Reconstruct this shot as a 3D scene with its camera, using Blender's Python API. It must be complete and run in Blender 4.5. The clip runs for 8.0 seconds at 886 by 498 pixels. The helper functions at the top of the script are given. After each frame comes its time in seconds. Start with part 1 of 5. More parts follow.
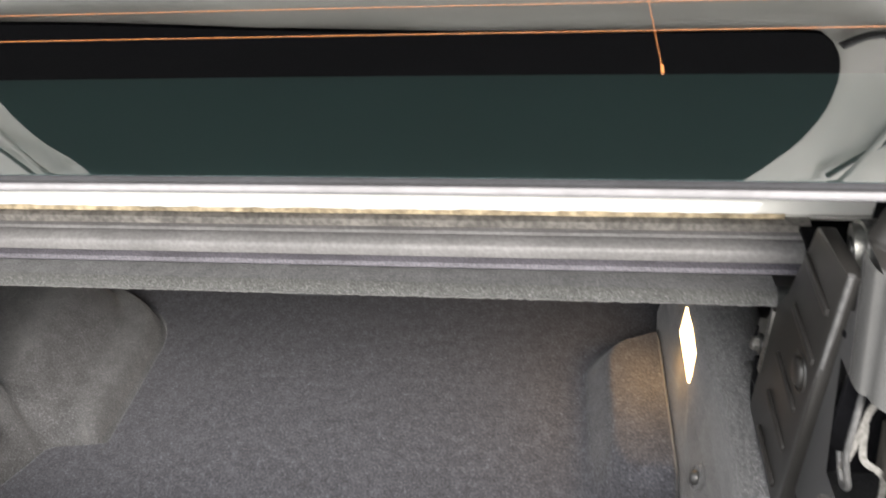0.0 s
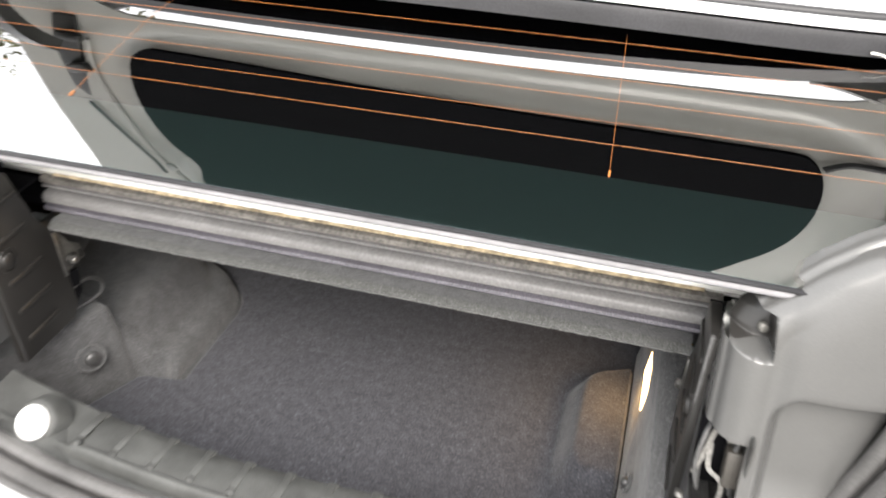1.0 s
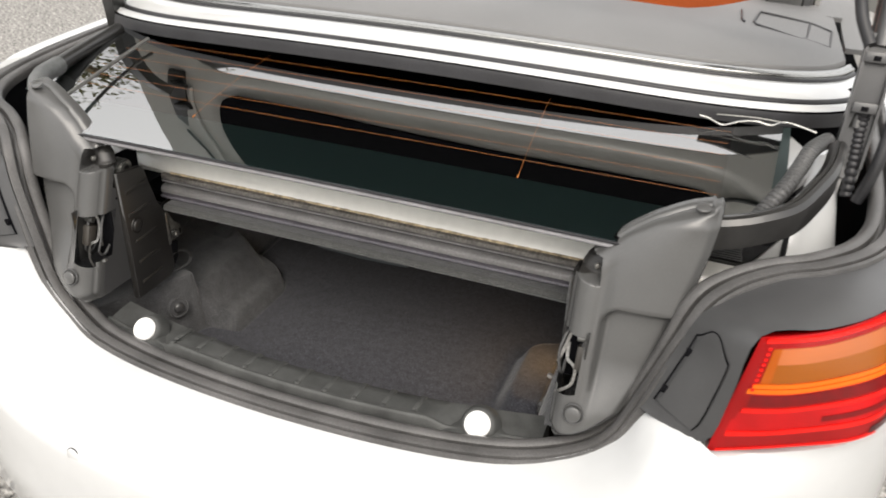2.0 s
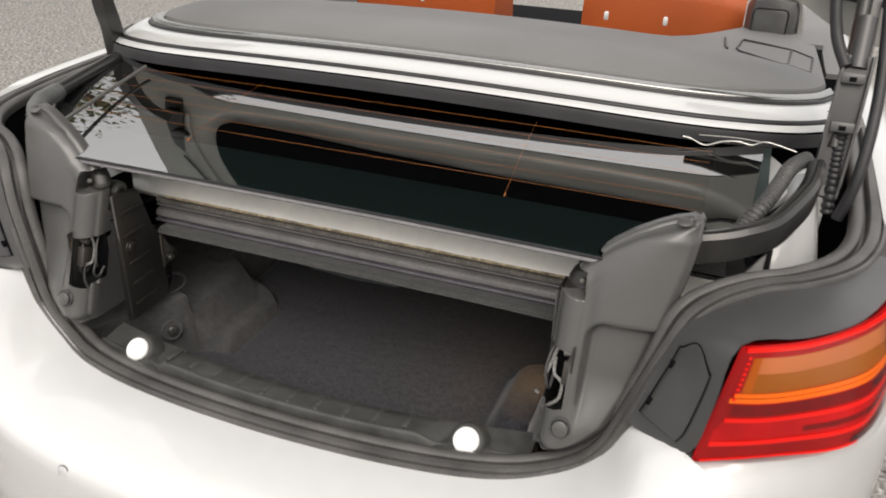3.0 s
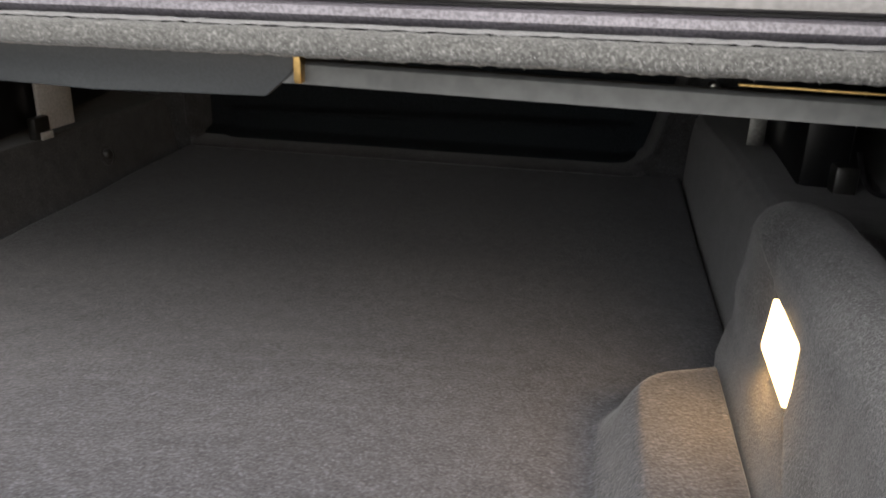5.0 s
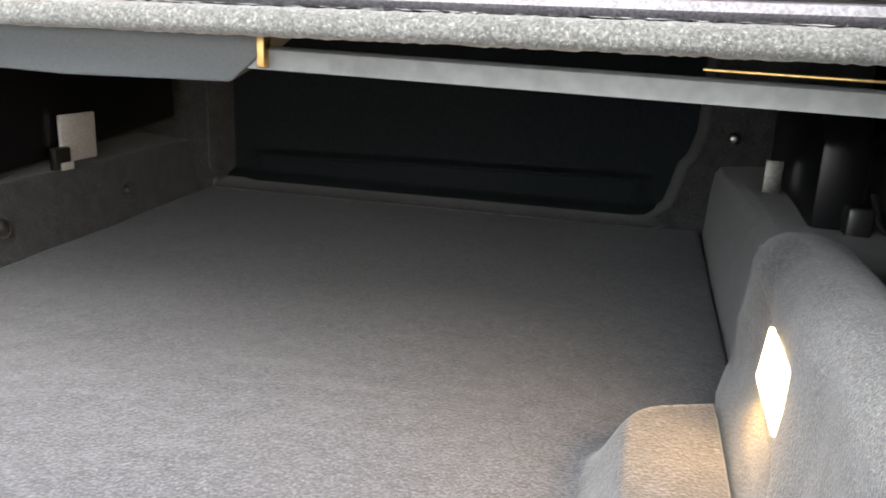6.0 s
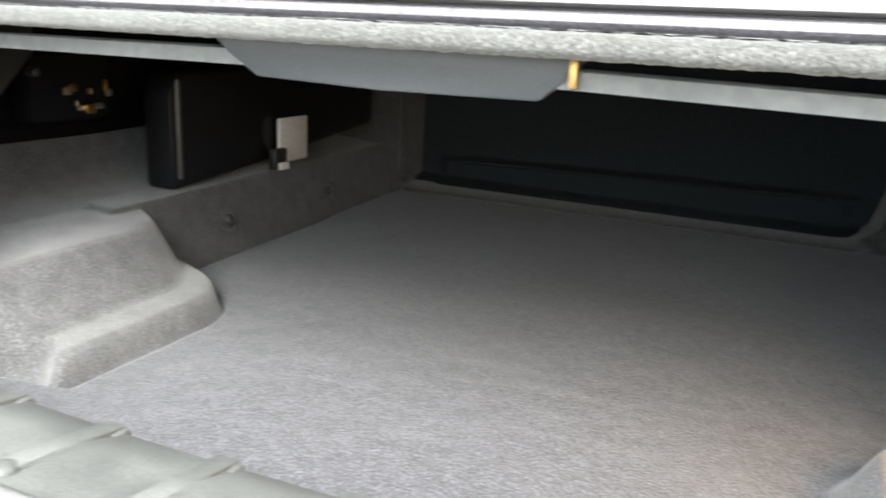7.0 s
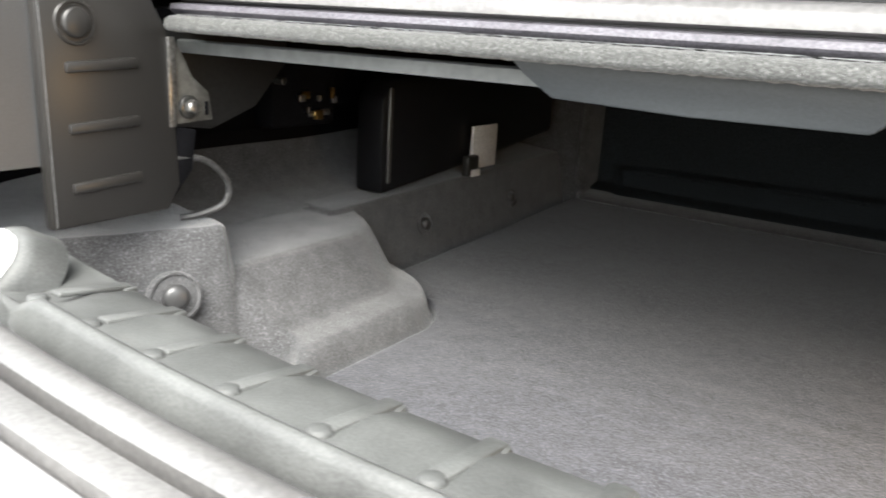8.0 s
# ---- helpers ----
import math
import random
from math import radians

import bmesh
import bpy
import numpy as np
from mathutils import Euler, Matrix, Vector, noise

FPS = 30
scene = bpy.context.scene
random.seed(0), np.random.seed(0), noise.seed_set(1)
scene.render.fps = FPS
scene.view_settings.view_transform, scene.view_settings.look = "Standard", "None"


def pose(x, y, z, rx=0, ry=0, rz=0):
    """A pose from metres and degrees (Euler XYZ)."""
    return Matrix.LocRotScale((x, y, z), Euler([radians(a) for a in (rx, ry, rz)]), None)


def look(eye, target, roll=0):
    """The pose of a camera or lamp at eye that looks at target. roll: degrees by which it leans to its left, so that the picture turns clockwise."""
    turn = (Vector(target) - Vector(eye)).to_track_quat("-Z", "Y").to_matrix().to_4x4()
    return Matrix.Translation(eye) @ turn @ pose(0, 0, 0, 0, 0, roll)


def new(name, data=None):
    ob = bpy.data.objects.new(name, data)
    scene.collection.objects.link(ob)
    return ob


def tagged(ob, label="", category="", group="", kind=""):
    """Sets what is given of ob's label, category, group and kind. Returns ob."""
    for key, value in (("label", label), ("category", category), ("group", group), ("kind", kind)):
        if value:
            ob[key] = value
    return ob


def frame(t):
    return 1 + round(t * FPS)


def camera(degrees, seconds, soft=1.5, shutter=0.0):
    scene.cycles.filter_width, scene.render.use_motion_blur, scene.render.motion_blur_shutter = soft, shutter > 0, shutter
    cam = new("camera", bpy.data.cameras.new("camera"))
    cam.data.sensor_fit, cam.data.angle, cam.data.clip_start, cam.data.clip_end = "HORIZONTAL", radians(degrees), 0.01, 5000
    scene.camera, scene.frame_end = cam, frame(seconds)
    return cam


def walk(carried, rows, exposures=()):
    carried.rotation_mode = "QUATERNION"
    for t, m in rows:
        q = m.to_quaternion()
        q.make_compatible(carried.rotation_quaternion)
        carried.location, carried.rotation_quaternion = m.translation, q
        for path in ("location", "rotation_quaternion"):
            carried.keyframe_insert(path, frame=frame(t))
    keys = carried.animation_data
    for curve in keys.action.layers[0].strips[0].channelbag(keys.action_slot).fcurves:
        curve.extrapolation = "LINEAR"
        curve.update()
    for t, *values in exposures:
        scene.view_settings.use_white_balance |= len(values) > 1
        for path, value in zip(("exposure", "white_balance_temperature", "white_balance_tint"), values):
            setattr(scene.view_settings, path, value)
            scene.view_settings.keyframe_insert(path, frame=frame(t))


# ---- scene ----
cam = camera(58.5, 8.0, soft=1.8, shutter=0.4)
PATH = [
    (0, (0.22, -0.311, 1.236), (-0.049, 1.282, 0.056), -4.6),
    (0.2, (0.211, -0.300, 1.241), (-0.072, 1.302, 0.078), -3.85),
    (0.5, (0.23, -0.312, 1.268), (-0.083, 1.295, 0.119), -2.7),
    (0.8, (0.28, -0.398, 1.327), (-0.106, 1.201, 0.189), 0.12),
    (1, (0.317, -0.481, 1.375), (-0.134, 1.103, 0.24), 1.0),
    (1.2, (0.362, -0.583, 1.412), (-0.134, 1.005, 0.301), 1.6),
    (2.3, (0.604, -0.944, 1.496), (-0.012, 0.727, 0.586), 2.6),
    (2.5, (0.618, -0.957, 1.495), (-0.009, 0.722, 0.607), 2.6),
    (3, (0.582, -0.913, 1.475), (-0.026, 0.777, 0.596), 2.4),
    (3.3, (0.498, -0.815, 1.451), (-0.062, 0.881, 0.551), 1.15),
    (3.5, (0.42, -0.744, 1.408), (-0.049, 0.973, 0.495), 1.1),
    (3.7, (0.363, -0.645, 1.355), (-0.043, 1.063, 0.397), 0.75),
    (4, (0.305, -0.436, 1.231), (-0.037, 1.245, 0.203), -0.2),
    (4.2, (0.279, -0.343, 1.106), (-0.062, 1.374, 0.14), -0.16),
    (4.5, (0.251, -0.203, 0.978), (-0.095, 1.539, 0.058), 0.5),
    (4.7, (0.237, -0.15, 0.905), (-0.096, 1.64, 0.077), 1.1),
    (5.8, (0.281, -0.12, 0.819), (-0.158, 1.757, 0.287), 2.2),
    (6, (0.281, -0.122, 0.816), (-0.177, 1.752, 0.287), 2.5),
    (6.5, (0.261, -0.139, 0.815), (-0.338, 1.692, 0.279), 2.6),
    (7, (0.213, -0.162, 0.821), (-0.57, 1.6, 0.289), 2.9),
    (7.5, (0.172, -0.193, 0.826), (-0.768, 1.49, 0.294), 3.2),
    (8, (0.129, -0.213, 0.829), (-0.915, 1.403, 0.282), 3.5),
]
walk(cam, [(t, look(eye, target, roll)) for t, eye, target, roll in PATH],
     exposures=[(0.0, 2.42, 6680, 10), (0.6, 2.5, 6680, 9), (1.2, 2.25, 6680, 10), (2.3, 0.92, 6850, 10), (3.0, 0.74, 6900, 11), (3.5, 0.9, 7000, 11), (4.0, 1.66, 6850, 11), (4.7, 1.95, 6780, 11), (5.8, 3.68, 6500, 9), (6.5, 3.68, 6470, 6), (7.0, 3.86, 6420, 5), (8.0, 3.34, 6480, 7)])

# ---- daylight: bright overcast sky ----
world = bpy.data.worlds.new("overcast_sky")
scene.world = world
world.use_nodes = True
wn = world.node_tree.nodes
sky = wn.new("ShaderNodeTexSky")
sky.sky_type = "NISHITA"
sky.sun_disc = False
sky.sun_elevation, sky.sun_rotation = radians(50), radians(163)
sky.dust_density, sky.ozone_density, sky.air_density = 4.0, 1.0, 1.0
soften = wn.new("ShaderNodeMixRGB")
soften.inputs[0].default_value = 0.8
where = wn.new("ShaderNodeTexCoord")
axes = wn.new("ShaderNodeSeparateXYZ")
world.node_tree.links.new(where.outputs["Generated"], axes.inputs[0])
height = wn.new("ShaderNodeMapRange")
height.inputs[1].default_value, height.inputs[2].default_value = 0.0, 1.0
height.inputs[3].default_value, height.inputs[4].default_value = 3.6, 9.1
world.node_tree.links.new(axes.outputs[2], height.inputs[0])
world.node_tree.links.new(height.outputs[0], soften.inputs[2])
world.node_tree.links.new(sky.outputs[0], soften.inputs[1])
world.node_tree.links.new(soften.outputs[0], wn["Background"].inputs[0])
wn["Background"].inputs[1].default_value = 0.136
sun = new("sun", bpy.data.lights.new("sun", "SUN"))
sun.data.energy, sun.data.angle, sun.data.color = 1.3, radians(46), (1.0, 0.97, 0.93)
sun.matrix_world = look((1.15, -3.6, 4.5), (0, 0, 0))


# ---- materials ----
def material(name, colour, rough=0.5, metal=0.0, coat=0.0, spec=0.5, grain=0.0, grain_size=300.0, bump=0.0,
             blotch=0.0, blotch_size=6.0, sheen=0.0, emission=None, second=None, fleck=0.0):
    m = bpy.data.materials.new(name)
    m.use_nodes = True
    nt = m.node_tree
    b = nt.nodes["Principled BSDF"]
    b.inputs["Roughness"].default_value = rough
    b.inputs["Metallic"].default_value = metal
    b.inputs["Coat Weight"].default_value = coat
    b.inputs["Coat Roughness"].default_value = 0.03
    b.inputs["Specular IOR Level"].default_value = spec
    b.inputs["Sheen Weight"].default_value = sheen
    if emission:
        b.inputs["Emission Color"].default_value = (*emission[0], 1)
        b.inputs["Emission Strength"].default_value = emission[1]
    b.inputs["Base Color"].default_value = (*colour, 1)
    geo = nt.nodes.new("ShaderNodeTexCoord")
    out = None
    if grain or blotch:
        rgb = nt.nodes.new("ShaderNodeRGB")
        rgb.outputs[0].default_value = (*colour, 1)
        out = rgb.outputs[0]
        for amount, size, detail, tint in ((blotch, blotch_size, 4, second), (grain, grain_size, 2, None)):
            if not amount:
                continue
            nz = nt.nodes.new("ShaderNodeTexNoise")
            nz.inputs["Scale"].default_value = size
            nz.inputs["Detail"].default_value = detail
            nt.links.new(geo.outputs["Object"], nz.inputs["Vector"])
            ramp = nt.nodes.new("ShaderNodeValToRGB")
            lo, hi = 1 - amount, 1 + amount
            ramp.color_ramp.elements[0].position, ramp.color_ramp.elements[1].position = (0.36, 0.64) if size > 100 else (0.3, 0.7)
            ramp.color_ramp.elements[0].color = (lo, lo, lo, 1)
            ramp.color_ramp.elements[1].color = (hi, hi, hi, 1)
            if tint:
                ramp.color_ramp.elements[0].color = (*tint, 1)
            nt.links.new(nz.outputs["Fac"], ramp.inputs[0])
            mul = nt.nodes.new("ShaderNodeMixRGB")
            mul.blend_type = "MULTIPLY"
            mul.inputs[0].default_value = 1.0
            nt.links.new(out, mul.inputs[1])
            nt.links.new(ramp.outputs[0], mul.inputs[2])
            out = mul.outputs[0]
        if fleck:
            # pale fibre tips among the pile
            nz = nt.nodes.new("ShaderNodeTexNoise")
            nz.inputs["Scale"].default_value = grain_size * 0.8
            nz.inputs["Detail"].default_value = 1
            nt.links.new(geo.outputs["Object"], nz.inputs["Vector"])
            ramp = nt.nodes.new("ShaderNodeMapRange")
            ramp.inputs[1].default_value, ramp.inputs[2].default_value = 0.54, 0.74
            ramp.inputs[3].default_value, ramp.inputs[4].default_value = 0.82, 1.0 + fleck
            nt.links.new(nz.outputs["Fac"], ramp.inputs[0])
            mul = nt.nodes.new("ShaderNodeMixRGB")
            mul.blend_type = "MULTIPLY"
            mul.inputs[0].default_value = 1.0
            nt.links.new(out, mul.inputs[1])
            nt.links.new(ramp.outputs[0], mul.inputs[2])
            out = mul.outputs[0]
        nt.links.new(out, b.inputs["Base Color"])
    if bump:
        nz = nt.nodes.new("ShaderNodeTexNoise")
        nz.inputs["Scale"].default_value = grain_size
        nz.inputs["Detail"].default_value = 3
        nt.links.new(geo.outputs["Object"], nz.inputs["Vector"])
        bp = nt.nodes.new("ShaderNodeBump")
        bp.inputs["Strength"].default_value = bump
        bp.inputs["Distance"].default_value = 0.6 / grain_size
        nt.links.new(nz.outputs["Fac"], bp.inputs["Height"])
        nt.links.new(bp.outputs[0], b.inputs["Normal"])
    return m


def glass_material(name, tint, ior, rough=0.01):
    m = bpy.data.materials.new(name)
    m.use_nodes = True
    nt = m.node_tree
    nt.nodes.clear()
    outp = nt.nodes.new("ShaderNodeOutputMaterial")
    mix = nt.nodes.new("ShaderNodeMixShader")
    fres = nt.nodes.new("ShaderNodeFresnel")
    fres.inputs["IOR"].default_value = ior
    clear = nt.nodes.new("ShaderNodeBsdfTransparent")
    clear.inputs[0].default_value = (*tint, 1)
    gloss = nt.nodes.new("ShaderNodeBsdfGlossy")
    gloss.inputs["Roughness"].default_value = rough
    nt.links.new(fres.outputs[0], mix.inputs[0])
    nt.links.new(clear.outputs[0], mix.inputs[1])
    nt.links.new(gloss.outputs[0], mix.inputs[2])
    nt.links.new(mix.outputs[0], outp.inputs[0])
    return m


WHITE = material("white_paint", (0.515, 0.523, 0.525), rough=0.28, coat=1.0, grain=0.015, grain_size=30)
# white paint darkened to carry the shade on the lid's underside
WHITE_SHADED = material("white_inner_paint", (0.315, 0.315, 0.297), rough=0.4, coat=0.3, blotch=0.08, blotch_size=4)
DIRTY_WHITE = material("dusty_white_paint", (0.86, 0.845, 0.79), rough=0.28, coat=1.0, grain=0.03, grain_size=60, blotch=0.05, blotch_size=9)
PLASTIC = material("black_grained_plastic", (0.045, 0.045, 0.046), rough=0.36, spec=0.6, grain=0.10, grain_size=900, bump=0.2, blotch=0.15, blotch_size=8)
SILL = material("black_scuffed_plastic", (0.046, 0.047, 0.0455), rough=0.58, spec=0.3, grain=0.15, grain_size=700, bump=0.25, blotch=0.35, blotch_size=22)
BLACK_STEEL = material("black_enamelled_steel", (0.016, 0.016, 0.0155), rough=0.33, coat=0.15, grain=0.2, grain_size=250, blotch=0.3)
BRACKET = material("black_satin_pressing", (0.020, 0.019, 0.018), rough=0.34, spec=0.42, grain=0.06, grain_size=600, blotch=0.1, blotch_size=5)
BOX_BLACK = material("black_smooth_casing", (0.007, 0.0075, 0.009), rough=0.35, spec=0.4, grain=0.1, grain_size=300, blotch=0.15)
LATCH = material("warm_grey_latch_plastic", (0.040, 0.036, 0.031), rough=0.5, grain=0.1, grain_size=500, blotch=0.15, blotch_size=30)
STRAP = material("scuffed_bright_steel", (0.27, 0.265, 0.255), rough=0.32, metal=0.9, grain=0.25, grain_size=300)
EDGE_HIGHLIGHT = material("worn_black_edge", (0.09, 0.09, 0.09), rough=0.3, grain=0.2, grain_size=300)
STEEL_PLATE = material("grey_zinc_plate", (0.11, 0.108, 0.10), rough=0.45, metal=0.4, grain=0.2, grain_size=200)
GREY_PLASTIC = material("charcoal_moulded_plastic", (0.062, 0.062, 0.061), rough=0.27, spec=0.65, grain=0.08, grain_size=1200, bump=0.15, blotch=0.12, blotch_size=7)
GLOSS_BLACK = material("black_painted_steel", (0.020, 0.020, 0.019), rough=0.34, coat=0.1, grain=0.2, grain_size=200, blotch=0.2)
# near-black: own colour of liner and caps, painted shade in wells and gaps
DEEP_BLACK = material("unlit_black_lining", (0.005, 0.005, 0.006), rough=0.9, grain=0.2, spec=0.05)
RUBBER = material("black_rubber", (0.020, 0.020, 0.022), rough=0.45, spec=0.4, grain=0.15, grain_size=400, bump=0.1, blotch=0.25, blotch_size=12)
DUSTY_RUBBER = material("dusty_rubber", (0.140, 0.130, 0.118), rough=0.65, grain=0.3, grain_size=220, bump=0.3, blotch=0.28, blotch_size=30)
GREY_RUBBER = material("smooth_grey_rubber", (0.178, 0.173, 0.172), rough=0.42, grain=0.12, grain_size=300, blotch=0.18, blotch_size=18)
LILAC_RUBBER = material("grey_sealing_cloth", (0.112, 0.106, 0.122), rough=0.6, grain=0.35, grain_size=650, bump=0.3, blotch=0.25, blotch_size=14)
DIRT = material("ochre_road_dirt", (0.43, 0.345, 0.225), rough=0.9, grain=0.25, grain_size=160, bump=0.3, blotch=0.45, blotch_size=60)
FELT = material("grey_felt", (0.076, 0.077, 0.075), rough=0.95, spec=0.1, grain=0.36, grain_size=700, bump=0.7, blotch=0.10, blotch_size=45, sheen=0.3, fleck=0.55)
CARPET = material("charcoal_boot_carpet", (0.0475, 0.0485, 0.0565), rough=0.95, spec=0.1, grain=0.30, grain_size=420, bump=0.7, blotch=0.20, blotch_size=85, sheen=0.2, fleck=0.36)
LINER = material("grey_felt_side_lining", (0.072, 0.0725, 0.075), rough=0.95, spec=0.1, grain=0.28, grain_size=640, bump=0.8, blotch=0.20, blotch_size=45, sheen=0.3, fleck=0.42)
FIBRE = material("loose_pale_fibre", (0.10, 0.10, 0.105), rough=0.8, spec=0.2)
PALE_FIBRE = material("pale_lining_fibre", (0.24, 0.24, 0.245), rough=0.8, spec=0.2)
SHADED_FELT = material("blue_black_felt", (0.021, 0.026, 0.030), rough=0.95, spec=0.1, grain=0.4, grain_size=700, bump=0.6)
SEAL = material("dusty_grey_seal", (0.066, 0.064, 0.063), rough=0.45, spec=0.4, grain=0.15, grain_size=400, bump=0.1, blotch=0.3, blotch_size=14)
SHADED_FRIT = material("blackish_printed_glass_edge", (0.014, 0.024, 0.024), rough=0.5)
METAL = material("bare_steel", (0.55, 0.54, 0.52), rough=0.3, metal=1.0, grain=0.1)
DARK_METAL = material("dull_grey_steel", (0.20, 0.20, 0.19), rough=0.4, metal=0.8, grain=0.15)
BRASS = material("yellow_zinc_plating", (0.42, 0.28, 0.11), rough=0.35, metal=1.0, grain=0.2, grain_size=200)
CYLINDER = material("brushed_grey_alloy", (0.66, 0.65, 0.63), rough=0.42, metal=0.1, grain=0.12, grain_size=400)
CHROME = material("dull_bright_trim", (0.34, 0.34, 0.33), rough=0.25, metal=1.0, grain=0.08)
ARM = material("black_lacquered_steel", (0.012, 0.0115, 0.011), rough=0.35, coat=0.35, grain=0.15, grain_size=150, blotch=0.2)
DECK = material("grey_soft_deck_cover", (0.135, 0.134, 0.133), rough=0.62, grain=0.1, grain_size=900, bump=0.2, blotch=0.08, blotch_size=5)
ORANGE = material("tan_orange_leather", (0.36, 0.068, 0.009), rough=0.5, spec=0.3, grain=0.08, grain_size=300, bump=0.2, blotch=0.12)
RAIL = material("light_grey_moulding", (0.09, 0.094, 0.094), rough=0.5, grain=0.12, grain_size=120, blotch=0.15, blotch_size=14)
PALE = material("pale_lilac_moulding", (0.20, 0.196, 0.205), rough=0.4, grain=0.06, grain_size=120, blotch=0.15, blotch_size=16)
VISOR = material("slate_grey_plastic", (0.038, 0.042, 0.045), rough=0.5, grain=0.1, grain_size=700, bump=0.2)
PAD = material("white_reflective_cap", (0.80, 0.80, 0.79), rough=0.25, coat=0.5)
RED_LENS = material("red_lamp_lens", (0.44, 0.004, 0.006), rough=0.08, spec=0.30, blotch=0.25, blotch_size=14)
DEEP_RED = material("deep_red_lamp_body", (0.27, 0.003, 0.004), rough=0.1, spec=0.30, blotch=0.2, blotch_size=14)
RED_BAR = material("bright_red_light_bar", (0.92, 0.014, 0.010), rough=0.15, spec=0.25)
DARK_RED = material("dark_red_reflector", (0.15, 0.003, 0.004), rough=0.12, spec=0.35, grain=0.2, grain_size=90)
AMBER = material("amber_indicator_lens", (0.40, 0.092, 0.003), rough=0.08, spec=0.28, blotch=0.15, blotch_size=18)
DEEP_AMBER = material("deep_amber_reflector", (0.27, 0.082, 0.004), rough=0.15, spec=0.35)
AMBER_SKY_SHEEN = material("pale_amber_window", (0.42, 0.135, 0.045), rough=0.12, spec=0.3, blotch=0.1, blotch_size=12)
SMOKED = material("smoked_red_reflector", (0.05, 0.004, 0.006), rough=0.15, spec=0.4, grain=0.3, grain_size=200)
AMBER_BAR = material("bright_amber_bar", (0.85, 0.16, 0.006), rough=0.15, spec=0.3)
FRIT = material("dark_green_printed_glass_border", (0.205, 0.275, 0.285), rough=0.5)
WIRE = material("copper_heating_wire", (0.42, 0.15, 0.035), rough=0.4)
CABLE = material("dark_cable_sleeve", (0.045, 0.045, 0.045), rough=0.5, grain=0.3, grain_size=300, bump=0.4)
ASPHALT = material("worn_grey_asphalt", (0.215, 0.207, 0.194), rough=0.95, grain=0.85, grain_size=48, bump=1.0, blotch=0.14, blotch_size=7, fleck=0.4)
GLOW = material("warm_boot_lamp_lens", (0.9, 0.8, 0.6), emission=((1.0, 0.66, 0.30), 1.6))
YELLOW = material("yellow_sticker", (0.8, 0.5, 0.03), rough=0.5)
BARK = material("grey_brown_bark", (0.12, 0.09, 0.06), rough=0.9, grain=0.4, grain_size=30, bump=0.8)
LEAF = material("olive_green_leaves", (0.12, 0.12, 0.045), rough=0.7, blotch=0.4, blotch_size=2)
CLEAR_LENS = glass_material("clear_lamp_lens", (1.0, 0.98, 0.98), 1.32)
TINTED = glass_material("tinted_rear_window_glass", (0.45, 0.55, 0.53), 4.3)


# ---- mesh helpers ----
def part(name, bm, mat, parent=None, label="", smooth=40, share=None):
    me = bpy.data.meshes.new(name)
    bmesh.ops.recalc_face_normals(bm, faces=bm.faces)
    bm.to_mesh(me)
    bm.free()
    me.materials.append(mat)
    if smooth:
        me.shade_smooth()
        me.set_sharp_from_angle(angle=radians(smooth))
    ob = new(name, me)
    if parent is not None:
        ob.parent = parent
    if label:
        ob["label"] = label
    return ob


def repeat(name, source, parent, m):
    ob = new(name, source.data)
    ob.parent = parent
    ob.matrix_basis = m
    return ob


def thing(name, label, category, group="", kind="", at=(0, 0, 0)):
    ob = new(name)
    ob.empty_display_size = 0.05
    return tagged(ob, label, category, group, kind)


def lerp(a, b, k):
    return tuple(p + (q - p) * k for p, q in zip(a, b))


def sstep(a, b, x):
    k = min(1.0, max(0.0, (x - a) / (b - a)))
    return k * k * (3 - 2 * k)


def curve(pts, n=6):
    """A smooth line through the points."""
    out = []
    pts = [Vector(p) for p in pts]
    for i in range(len(pts) - 1):
        p0, p1, p2, p3 = pts[max(i - 1, 0)], pts[i], pts[i + 1], pts[min(i + 2, len(pts) - 1)]
        for k in range(n):
            t = k / n
            out.append(0.5 * ((2 * p1) + (p2 - p0) * t + (2 * p0 - 5 * p1 + 4 * p2 - p3) * t * t + (3 * p1 - p0 - 3 * p2 + p3) * t ** 3))
    out.append(pts[-1])
    return out


def loft(bm, rows, ring=False, caps=False):
    vs = [[bm.verts.new(p) for p in r] for r in rows]
    for a, b in zip(vs, vs[1:]):
        n = len(a)
        for i in range(n if ring else n - 1):
            j = (i + 1) % n
            try:
                bm.faces.new((a[i], a[j], b[j], b[i]))
            except ValueError:
                pass
    if caps:
        for r in (vs[0], vs[-1]):
            try:
                bm.faces.new(r)
            except ValueError:
                pass
    return bm


def sweep(path, section, up=(0, 0, 1), closed_section=True, caps=True, bm=None):
    """Carries a flat section (side, up) along a path."""
    bm = bm or bmesh.new()
    rows = []
    path = [Vector(p) for p in path]
    for i, p in enumerate(path):
        d = (path[min(i + 1, len(path) - 1)] - path[max(i - 1, 0)]).normalized()
        side = d.cross(Vector(up)).normalized()
        top = side.cross(d)
        rows.append([p + side * a + top * b for a, b in section])
    return loft(bm, rows, ring=closed_section, caps=caps and closed_section)


def circle(r, n=10, ry=None):
    ry = r if ry is None else ry
    return [(r * math.cos(2 * math.pi * k / n), ry * math.sin(2 * math.pi * k / n)) for k in range(n)]


def tube(path, r, n=10, bm=None, up=(0.01, 0.02, 1)):
    return sweep(path, circle(r, n), up=up, bm=bm)


